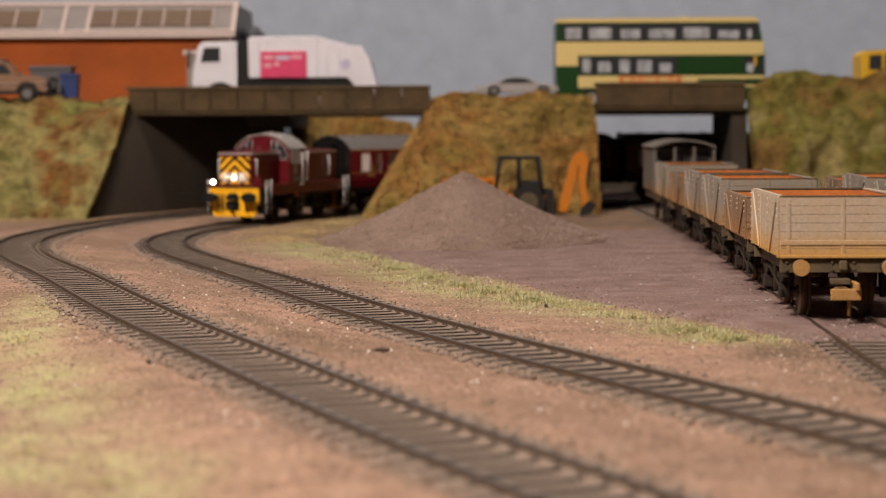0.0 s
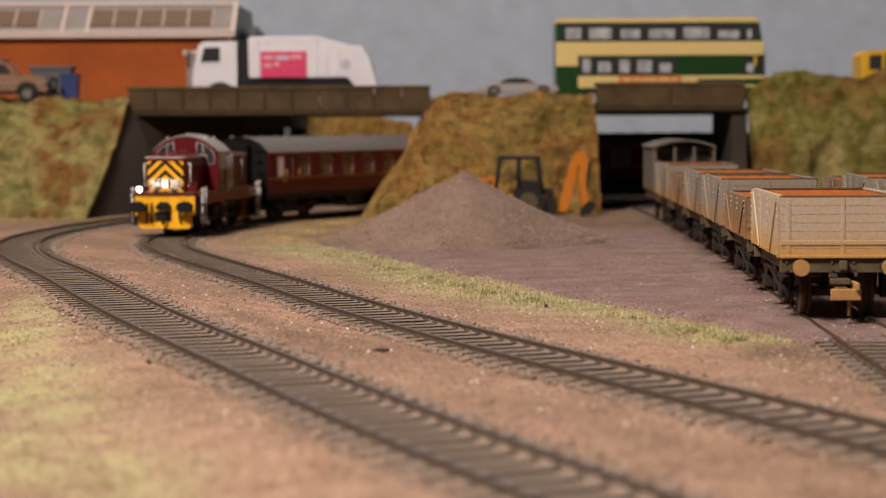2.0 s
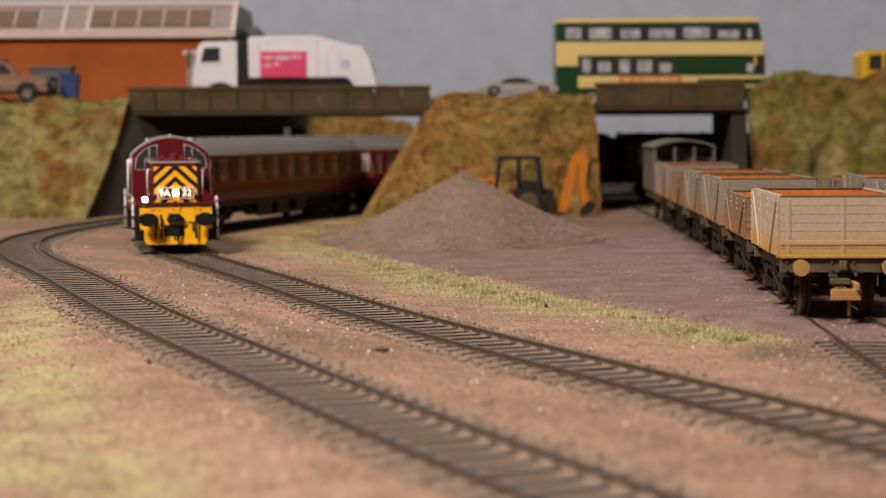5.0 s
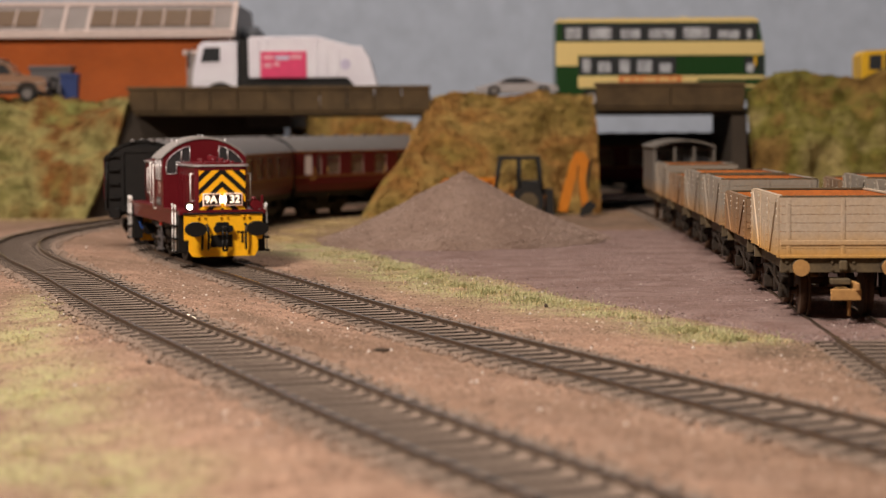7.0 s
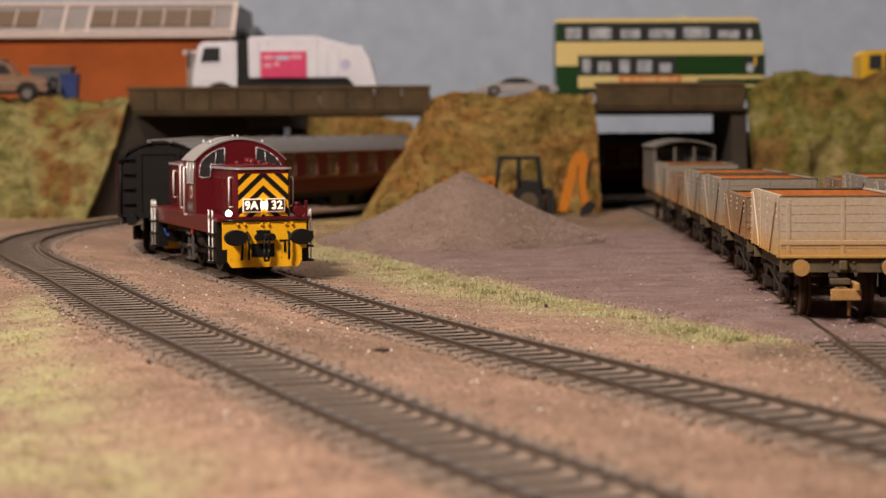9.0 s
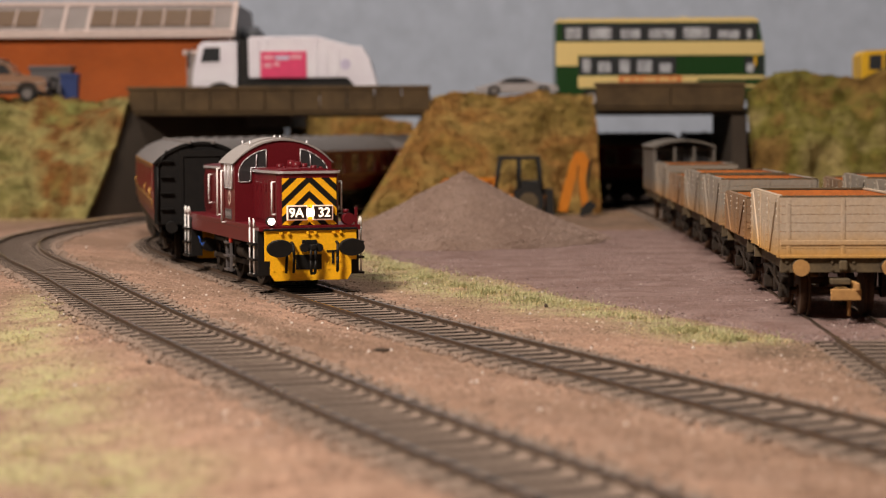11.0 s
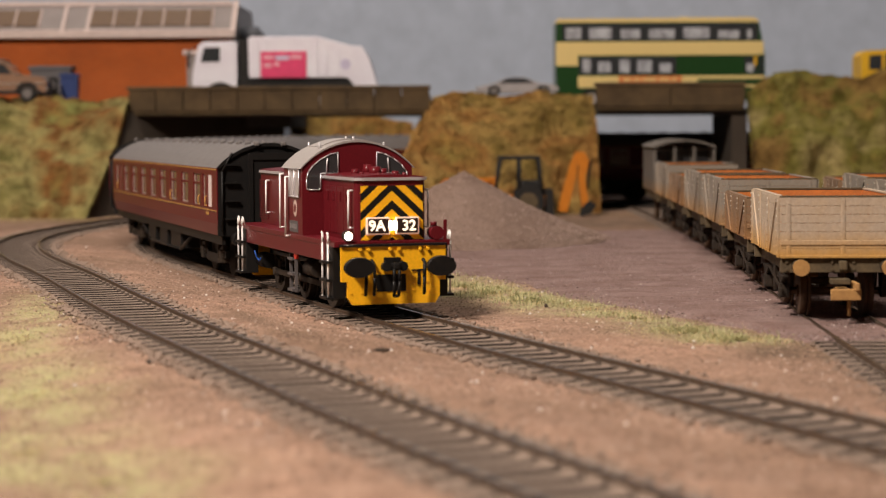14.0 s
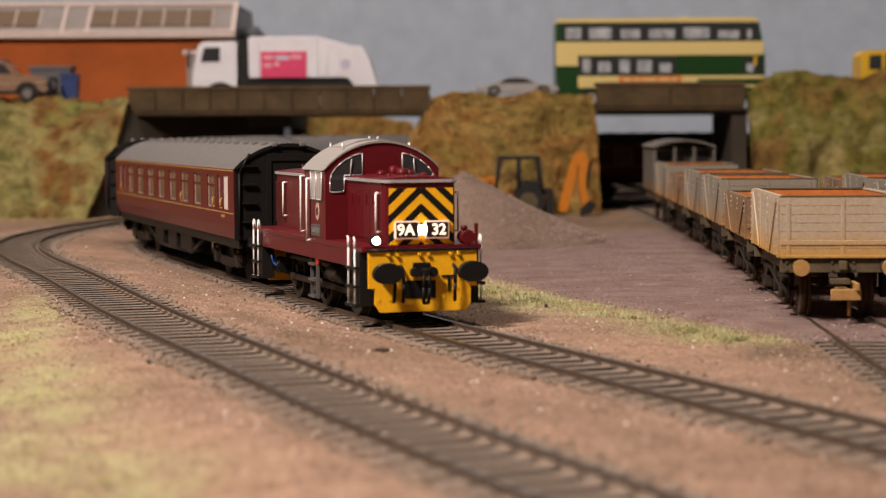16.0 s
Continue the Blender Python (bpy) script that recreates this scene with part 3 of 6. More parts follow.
def arc(cy, half, z_low, z_top, n=14):
    """Roof curve from one side to the other: an arc through both eaves and the crown."""
    h = z_top - z_low
    r = (half * half + h * h) / (2 * h)
    a = math.asin(min(1.0, half / r)) if h < r else math.pi - math.asin(half / r)
    return [(cy + r * math.sin(-a + 2 * a * i / n), z_top - r + r * math.cos(-a + 2 * a * i / n)) for i in range(n + 1)]


def frame_strip(bm, outline, axis, at, out, width):
    """A raised rim round an outline."""
    c = Vector((sum(p[0] for p in outline) / len(outline), sum(p[1] for p in outline) / len(outline)))
    inner = [tuple(c + (Vector(p) - c) * (1 - width)) for p in outline]
    n = len(outline)
    for i in range(n):
        j = (i + 1) % n
        prism(bm, [outline[i], outline[j], inner[j], inner[i]], axis, at, at + out)
    return bm


def hand_rail(bm, points, r=0.28):
    for a, b_ in zip(points, points[1:]):
        rod(bm, a, b_, r, 8)
        bmesh.ops.create_icosphere(bm, subdivisions=1, radius=r, matrix=Matrix.Translation(b_))
    return bm


def wheel(parent, x, y, r, material=None):
    """A spoked wheel with tread, flange, hub and spokes."""
    bm = bmesh.new()
    s = 1 if y > 0 else -1
    rod(bm, (x, y - s * 1.4, r), (x, y - s * 0.9, r), r + 0.7, 28)
    n = 28
    ring = []
    for rad, yy in ((r, y - s * 0.9), (r, y + s * 1.1), (r * 0.80, y + s * 1.1), (r * 0.80, y + s * 0.3)):
        ring.append([bm.verts.new((x + rad * math.cos(2 * math.pi * i / n), yy, r + rad * math.sin(2 * math.pi * i / n))) for i in range(n)])
    for a, b_ in zip(ring, ring[1:]):
        for i in range(n):
            bm.faces.new((a[i], a[(i + 1) % n], b_[(i + 1) % n], b_[i]))
    w = part("wheel", bm, material or GRIME, parent)
    for i in range(9):
        a = 2 * math.pi * i / 9
        part("spoke", rod(bmesh.new(), (x, y + s * 0.5, r), (x + r * 0.83 * math.cos(a), y + s * 0.5, r + r * 0.83 * math.sin(a)), 0.45, 6), material or GRIME, w)
    part("hub", rod(bmesh.new(), (x, y - s * 0.5, r), (x, y + s * 1.4, r), r * 0.22, 14), material or GRIME, w)
    return w


def text_mesh(name, body, size, material, parent, m):
    cu = bpy.data.curves.new(name, "FONT")
    cu.body, cu.size, cu.align_x, cu.align_y, cu.extrude, cu.offset = body, size, "CENTER", "CENTER", size * 0.01, size * 0.02
    tmp = bpy.data.objects.new(name, cu)
    scene.collection.objects.link(tmp)
    me = bpy.data.meshes.new_from_object(tmp.evaluated_get(bpy.context.evaluated_depsgraph_get()))
    bpy.data.objects.remove(tmp)
    me.materials.clear()
    me.materials.append(material)
    ob = new(name, me)
    ob.parent, ob.matrix_basis = parent, m
    return ob


def locomotive():
    """Front buffers at x = 69; z from the rail top."""
    L = thing("locomotive", "maroon shunting diesel locomotive with yellow beams and wasp stripes", "locomotive")
    F = 69.0
    # running plate and valance
    part("footplate", box(bmesh.new(), -57, F - 8.5, -16.2, 16.2, 18.6, 20.2, 0.2), MAROON, L)
    for y in (-16.0, 16.0):
        part("valance", box(bmesh.new(), -55.5, F - 17.5, min(y, y * 0.93), max(y, y * 0.93), 14.4, 18.7, 0.15), MAROON, L)
    # frames between the wheels
    part("main_frame", box(bmesh.new(), -58, F - 10, -6.2, 6.2, 5.0, 18.5, 0.3), BLACK, L)
    for x in (31, 0, -31):
        for y in (-8.0, 8.0):
            wheel(L, x, y, 8.0)
        part("axlebox", box(bmesh.new(), x - 2.5, x + 2.5, -6.6, 6.6, 5.5, 11, 0.3), GRIME, L)
    for y in (-10.2, 10.2):
        part("coupling_rod", box(bmesh.new(), -32.5, 32.5, y - 0.5, y + 0.5, 5.4, 7.2, 0.3), GRIME, L)
        for k in range(3):
            part("crank_pin", rod(bmesh.new(), (-31 + 31 * k, y - 1, 6.3), (-31 + 31 * k, y + 1.2, 6.3), 1.2, 12), GRIME, L)
        part("equaliser_bar", box(bmesh.new(), -30, 24, y * 1.08 - 0.4, y * 1.08 + 0.4, 11.6, 12.8, 0.2), BLACK, L)
    # side ladder under the cab and air tanks
    for y in (-14.5, 14.5):
        lad = bmesh.new()
        for z in (3.2, 7.8, 12.2):
            box(lad, 5.5, 11.5, y - 1.2, y + 1.2, z, z + 0.7)
        for x in (5.3, 11.4):
            box(lad, x - 0.4, x + 0.4, y - 0.4, y + 0.4, 3.0, 14.6)
        part("ladder", lad, PLATE, L, "dull grey cab ladder")
        tank = rod(bmesh.new(), (17, y * 0.8, 10.5), (27, y * 0.8, 10.5), 2.4, 16)
        part("air_tank", tank, GRIME, L)
        part("brake_wheel", rod(bmesh.new(), (14.2, y * 1.02, 14.2), (14.2, y * 1.07, 14.2), 1.5, 16), RED, L, "small red painted disc")
        part("sand_pipe", hand_rail(bmesh.new(), [(35, y * 0.7, 14), (38, y * 0.75, 9), (40, y * 0.72, 3)], 0.5), GRIME, L)
    part("brake_cylinder", rod(bmesh.new(), (-46, -11, 9), (-38, -11, 9), 2.4, 16), BLACK, L)
    part("pipe", hand_rail(bmesh.new(), [(-42, -14.6, 12), (-41, -14.2, 10), (-38, -14, 9), (-36, -14, 10)], 0.22), BLUE, L, "bright blue wire")
    # hoods: plan with rounded front corners
    def hood(name, x0, x1, half, z0, z1, front):
        c = 2.0
        plan = [(x0, -half), (x1 - c, -half), (x1 - 0.6, -half + 0.6), (x1, -half + c), (x1, half - c), (x1 - 0.6, half - 0.6), (x1 - c, half), (x0, half)]
        if not front:
            plan = [(x0 + x1 - u, v) for u, v in plan[::-1]]
        bm = prism(bmesh.new(), plan, "z", z0, z1)
        h = part(name, bm, MAROON, L)
        grow = [(u + (0.5 if u > (x0 + x1) / 2 else -0.5), v * 1.055) for u, v in plan]
        part("hood_edge", prism(bmesh.new(), grow, "z", z1, z1 + 0.75), SILVER, h, "silver-white edge strip")
        top = [(v * 0.98, z1 + 0.75 + 0.9 * math.cos(v / half * 1.3)) for v in np.linspace(-half, half, 9)]
        part("hood_top", prism(bmesh.new(), top + [(half * 0.98, z1 + 0.7), (-half * 0.98, z1 + 0.7)], "x", x0 + 0.5, x1 - 1), MAROON, h)
        return h
    front = hood("front_hood", 25.5, F - 9.5, 9.9, 20.0, 36.3, True)
    rear = hood("rear_hood", -54.5, 4.8, 9.9, 20.0, 36.3, False)
    # bolts, filler caps and exhaust on the hood tops
    for x, y, r, h in ((50, 4, 1.2, 1.1), (44, 0, 1.9, 2.2), (38, 4, 1.3, 1.6), (38, -4, 1.3, 1.5), (33, 1, 1.5, 2.6), (48, -5, 0.7, 0.8), (54, -2, 0.7, 0.8), (55, 5, 0.7, 0.8)):
        part("filler_cap", rod(bmesh.new(), (x, y, 37.0), (x, y, 37.5 + h), r, 14, r * 0.8), MAROON, front)
    for x in (-14, -24, -36, -47):
        part("lifting_eye", rod(bmesh.new(), (x, -3, 37.0), (x, -3, 39.2), 0.5, 8), MAROON, rear)
    # doors, grilles and grab rails on the hood sides
    for y, s in ((-9.9, -1), (9.9, 1)):
        for x0, x1 in ((27, 33.5), (34, 40.5), (41, 47.5), (48, 55)):
            part("hood_door", box(bmesh.new(), x0, x1, min(y, y + s * 0.25), max(y, y + s * 0.25), 21.5, 34.4, 0.08), MAROON, front)
        for i, x in enumerate((31, 44)):
            for dx in (0, 6):
                part("vent", box(bmesh.new(), x + dx, x + dx + 1.2, min(y + s * 0.2, y + s * 0.6), max(y + s * 0.2, y + s * 0.6), 30.5, 33.0, 0.1), MAROON, front)
        g = bmesh.new()
        for k in range(16):
            box(g, -53, -42, min(y, y + s * 0.35), max(y, y + s * 0.35), 22 + k * 0.78, 22.4 + k * 0.78)
        part("side_grille", g, MAROON, rear)
        part("grab_rail", hand_rail(bmesh.new(), [(-40.0, y, 34.0), (-40.0, y + s * 1.3, 34.0), (-40.0, y + s * 1.3, 24.0), (-40.0, y, 24.0)]), WHITE, rear, "white grab rail")
        part("grab_rail", hand_rail(bmesh.new(), [(56.5, y, 33.6), (56.5, y + s * 1.3, 33.6), (56.5, y + s * 1.3, 23.6), (56.5, y, 23.6)]), WHITE, front, "white grab rail")
    # striped nose
    nose = part("warning_panel", box(bmesh.new(), F - 9.5, F - 9.25, -8.7, 8.7, 20.4, 34.9), BLACK, front, "black panel with yellow chevrons")
    for k in range(-2, 5):
        apex = 33.5 - 4.9 * k
        poly_r = [(0, apex), (20, apex - 20 * 0.92), (20, apex - 20 * 0.92 - 2.5), (0, apex - 2.5)]
        for sgn in (1, -1):
            c = clipped([(u * sgn, v) for u, v in poly_r], -8.7, 8.7, 20.4, 34.9)
            if len(c) > 2:
                part("stripe", prism(bmesh.new(), c, "x", F - 9.25, F - 9.12), YELLOW, nose)
    # headcode boxes with lit characters (picture side: travel's right is -y)
    for y0, y1, word, dy in ((-7.4, -0.8, "9A", -0.9), (0.8, 7.4, "32", 0.9)):
        hb = part("headcode_box", box(bmesh.new(), F - 9.2, F - 8.2, y0, y1, 21.8, 26.5, 0.25), PANEL_GLOW, front, "glowing headcode box")
        part("blind", box(bmesh.new(), F - 8.25, F - 8.1, y0 + 0.42, y1 - 0.42, 22.2, 26.1), PANEL_DARK, hb)
        text_mesh("headcode_text", word, 4.0 * M, LETTER, hb, pose((F - 8.05) * M, ((y0 + y1) / 2 + dy * 0.4) * M, 24.1 * M, 90, 0, 90))
    for y in (-0.62, 0.62):
        lamp = rod(bmesh.new(), (F - 9.0, y, 24.2), (F - 7.9, y, 24.2), 0.62, 14)
        for v in lamp.verts:
            v.co.z = 24.2 + (v.co.z - 24.2) * 2.2
        part("headcode_lamp", lamp, LAMP_CODE, front, "bright headcode lamp")
    # marker lamps on the footplate: one lit, one dark
    lamp = part("marker_lamp", rod(bmesh.new(), (F - 10, -12.4, 21.6), (F - 8.2, -12.4, 21.6), 1.5, 14), BLACK, L)
    part("lens", rod(bmesh.new(), (F - 8.3, -12.4, 21.6), (F - 7.9, -12.4, 21.6), 1.0, 16), LAMP_ON, lamp, "lit white lens")
    dull = part("marker_lamp", rod(bmesh.new(), (F - 12, 12.6, 22.0), (F - 8.4, 12.6, 22.0), 1.9, 14), MAROON, L)
    part("lamp_bracket", box(bmesh.new(), F - 9, F - 8.4, 14.4, 15.3, 20, 25.6, 0.1), MAROON, dull)
    part("lamp_top", rod(bmesh.new(), (F - 10, 12, 23.8), (F - 10, 12, 25.0), 0.9, 10), MAROON, dull)
    # cab: side walls, curved roof, front and back walls with arched windows
    x0, x1, half = 4.5, 26.0, 16.2
    roof = arc(0, half, 39.2, 46.3, 18)
    shell = bmesh.new()
    front_win = {}
    for s in (-1, 1):
        front_win[s] = [(s * 5.7, 37.6), (s * 5.7, 43.5), (s * 8, 43.0), (s * 10.8, 41.6), (s * 13.1, 39.8), (s * 14.5, 37.9), (s * 14.9, 36), (s * 14.9, 33.4), (s * 14.4, 33.0), (s * 11.4, 33.0), (s * 10.9, 33.5), (s * 10.8, 37.6)]
    cabm = part("cab", prism(shell, [(p[0], p[1]) for p in roof] + [(half, 20.2), (-half, 20.2)], "x", x0, x1), MAROON, L)
    ri = arc(0, half + 0.7, 38.9, 46.95, 18)
    ro = arc(0, half + 0.2, 39.1, 46.35, 18)
    rm = bmesh.new()
    prism(rm, ri + ro[::-1], "x", x0 - 0.8, x1 + 0.4)
    r_ = part("cab_roof", rm, ROOF_CAB, L, "pale grey cab roof")
    part("roof_panel", prism(bmesh.new(), arc(0, 9, 45.2, 47.4, 10) + [(9, 44.8), (-9, 44.8)], "x", x0 + 2, x1 - 7), ROOF_CAB, r_)
    for x, y in ((22, -10), (22, 0), (22, 9), (6, -9), (6, 9), (14, 0)):
        part("roof_bolt", rod(bmesh.new(), (x, y, 43.8 if abs(y) > 5 else 46.6), (x, y, 46.3 if abs(y) > 5 else 48.0), 0.35, 8), SILVER, r_)
    for xw, out in ((x1, 0.18), (x0, -0.18)):
        for s in (-1, 1):
            o = front_win[s]
            w_ = part("cab_window", prism(bmesh.new(), o, "x", xw, xw + out), CAB_GLASS, cabm, "dark window with silver rim")
            fr = bmesh.new()
            for a, b_ in zip(o, o[1:] + o[:1]):
                rod(fr, (xw + out, *a), (xw + out, *b_), 0.19, 6)
            part("window_rim", fr, SILVER, w_)
            part("wiper", hand_rail(bmesh.new(), [(xw + out * 2, s * 9.2, 37.8), (xw + out * 3, s * 8.9, 41.8)], 0.2), SILVER, w_)
    for y, s in ((-half, -1), (half, 1)):
        o = [(12, 30.9), (12, 38.6), (23.4, 38.6), (23.4, 30.9)]
        pw = part("side_window", box(bmesh.new(), 12, 23.4, min(y, y + s * 0.2), max(y, y + s * 0.2), 30.9, 38.6), CAB_PALE, cabm, "pale sliding cab window")
        fr = bmesh.new()
        for a, b_ in zip(o, o[1:] + o[:1]):
            rod(fr, (a[0], y + s * 0.3, a[1]), (b_[0], y + s * 0.3, b_[1]), 0.24, 6)
        for xx in (17.6,):
            rod(fr, (xx, y + s * 0.3, 30.9), (xx, y + s * 0.3, 38.6), 0.22, 6)
        part("window_rim", fr, SILVER, pw)
        part("cab_door", box(bmesh.new(), 5.4, 10.6, min(y, y + s * 0.22), max(y, y + s * 0.22), 20.4, 38.6, 0.08), MAROON, cabm)
        for x, a, b_ in ((4.8, 37.0, 21.6), (11.2, 36.4, 19.4)):
            part("door_rail", hand_rail(bmesh.new(), [(x, y, a), (x, y + s * 1.3, a), (x, y + s * 1.3, b_), (x, y, b_)], 0.28), WHITE, cabm, "white door handrail")
        em = bmesh.new()
        rod(em, (18.0, y, 27.6), (18.0, y + s * 0.12, 27.6), 2.4, 20)
        for v in em.verts:
            v.co.x = 18.0 + (v.co.x - 18.0) * 0.8
        part("emblem", em, EMBLEM, cabm, "round cream emblem")
        part("emblem_centre", rod(bmesh.new(), (18.0, y, 27.6), (18.0, y + s * 0.2, 27.6), 1.2, 14), MAROON, cabm)
        npl = part("number_plate", box(bmesh.new(), 11.5, 21.0, min(y, y + s * 0.18), max(y, y + s * 0.18), 20.8, 24.0), PLATE, cabm, "grey plate with plain bars")
        for k in range(5):
            part("bar", box(bmesh.new(), 12.6 + 1.6 * k, 13.6 + 1.6 * k, min(y + s * 0.18, y + s * 0.26), max(y + s * 0.18, y + s * 0.26), 21.7, 23.1), SILVER_DIM, npl)
    # buffer beams with their gear, front and rear
    for e in (1, -1):
        X = 61.4 if e > 0 else -57.6
        out = [(-14.6, 18.7), (14.6, 18.7), (14.6, 9.4), (12.9, 9.4), (12.9, 5.2), (11.6, 3.2), (-11.6, 3.2), (-12.9, 5.2), (-12.9, 9.4), (-14.6, 9.4)]
        beam = part("buffer_beam", prism(bmesh.new(), out, "x", X - 1.2 * e, X), YELLOW, L, "yellow buffer beam")
        part("beam_lip", box(bmesh.new(), min(X - 2 * e, X + 0.6 * e), max(X - 2 * e, X + 0.6 * e), -14.9, 14.9, 18.7, 19.4, 0.15), BLACK, beam)
        for y in (-9.6, -7.2, -1.2, 1.2, 7.2, 9.4):
            part("bolt", rod(bmesh.new(), (X, y, 18.0), (X + 0.8 * e, y, 18.0), 0.5, 8), YELLOW, beam)
        for y, z in ((5.6, 10.4), (5.6, 8.6), (5.6, 6.8), (-12, 6.4), (-9, 6.4), (-6, 6.4), (8, 6.4), (10, 6.4), (9.2, 9), (11.3, 12)):
            part("rivet", rod(bmesh.new(), (X, y, z), (X + 0.25 * e, y, z), 0.32, 6), YELLOW, beam)
        for y in (-11.4, 11.4):
            bf = part("buffer", rod(bmesh.new(), (X, y, 13.6), (X + 5.8 * e, y, 13.6), 1.7, 16, 1.3), BLACK, beam)
            hd = rod(bmesh.new(), (X + 5.6 * e, y, 13.6), (X + 7.2 * e, y, 13.6), 2.75, 28, 2.6)
            for v in hd.verts:
                v.co.y = y + (v.co.y - y) * 1.5
            part("buffer_head", hd, BLACK, bf, "wide oval black buffer head")
        part("coupling_pocket", box(bmesh.new(), min(X, X + 0.2 * e), max(X, X + 0.2 * e), -4.9, 3.3, 6.6, 11.2), BLACK, beam)
        part("draw_hook", box(bmesh.new(), min(X, X + 3.2 * e), max(X, X + 3.2 * e), -1.0, 1.0, 12.6, 14.4, 0.4), BLACK, beam)
        part("hook_plate", box(bmesh.new(), min(X, X + 0.8 * e), max(X, X + 0.8 * e), -3.0, 1.8, 12.2, 15.8, 0.3), BLACK, beam)
        part("hook_ball", rod(bmesh.new(), (X + 0.6 * e, -2.6, 13.4), (X + 2.4 * e, -2.6, 13.4), 1.3, 12), BLACK, beam)
        part("hook_ball", rod(bmesh.new(), (X + 0.6 * e, 2.0, 13.4), (X + 2.4 * e, 2.0, 13.4), 1.3, 12), BLACK, beam)
        link = bmesh.new()
        hand_rail(link, [(X + 2.6 * e, -0.7, 12.8), (X + 2.8 * e, -0.8, 9.5), (X + 2.2 * e, -0.6, 5.5), (X + 2.2 * e, 0.6, 5.5), (X + 2.8 * e, 0.8, 9.5), (X + 2.6 * e, 0.7, 12.8)], 0.45)
        part("screw_coupling", link, BLACK, beam)
        for y, sg in ((-6.2, 1), (-8.6, 1), (8.2, -1)):
            part("brake_hose", hand_rail(bmesh.new(), [(X, y, 15.0), (X + 1.6 * e, y, 14.4), (X + 2.2 * e, y + 0.3 * sg, 10.5), (X + 1.6 * e, y + 0.2 * sg, 6.0)], 0.48), BLACK, beam)
        tee = box(bmesh.new(), min(X, X + 0.3 * e), max(X, X + 0.3 * e), 6.6, 7.3, 8.2, 12.2)
        box(tee, min(X, X + 0.3 * e), max(X, X + 0.3 * e), 5.0, 8.2, 11.9, 12.4)
        part("tee_handle", tee, BLACK, beam)
        # corner steps with white posts
        for y, s in ((-16.2, -1), (16.2, 1)):
            st = part("step_plate", box(bmesh.new(), min(X - 3 * e, X - 10.5 * e), max(X - 3 * e, X - 10.5 * e), min(y, y - s * 4), max(y, y - s * 4), 4.6, 19.0, 0.2), BLACK, L)
            for zz in (5.0, 9.8, 14.6):
                part("tread", box(bmesh.new(), min(X - 3 * e, X - 10.5 * e), max(X - 3 * e, X - 10.5 * e), min(y, y + s * 1.8), max(y, y + s * 1.8), zz - 0.4, zz + 0.3), BLACK, st)
            a, c = X - 4.0 * e, X - 9.8 * e
            yy = y + s * 1.0
            part("step_rail", hand_rail(bmesh.new(), [(c, yy, 19.6), (c, yy, 5.4), (c, yy + s * 0.3, 4.8), (a, yy + s * 0.3, 4.8), (a, yy, 5.4), (a, yy, 19.4)], 0.29), WHITE, st, "white step handrail")
            for xx in (a, c):
                part("step_rail_top", hand_rail(bmesh.new(), [(xx, yy, 19.6), (xx, yy, 22.0), (xx - 0.7 * e, yy, 22.4), (xx - 0.7 * e, yy - s * 0.6, 20.2)], 0.29), WHITE, st, "white handrail top")
    return L


CAB_GLASS = paint("dark_cab_glass", (0.035, 0.034, 0.036), 0.12, amount=0.3, relief=0.0, coat=0.4)
CAB_PALE = paint("pale_cab_glass", (0.42, 0.39, 0.40), 0.25, amount=0.3, relief=0.0, coat=0.3)
LOCO = locomotive()


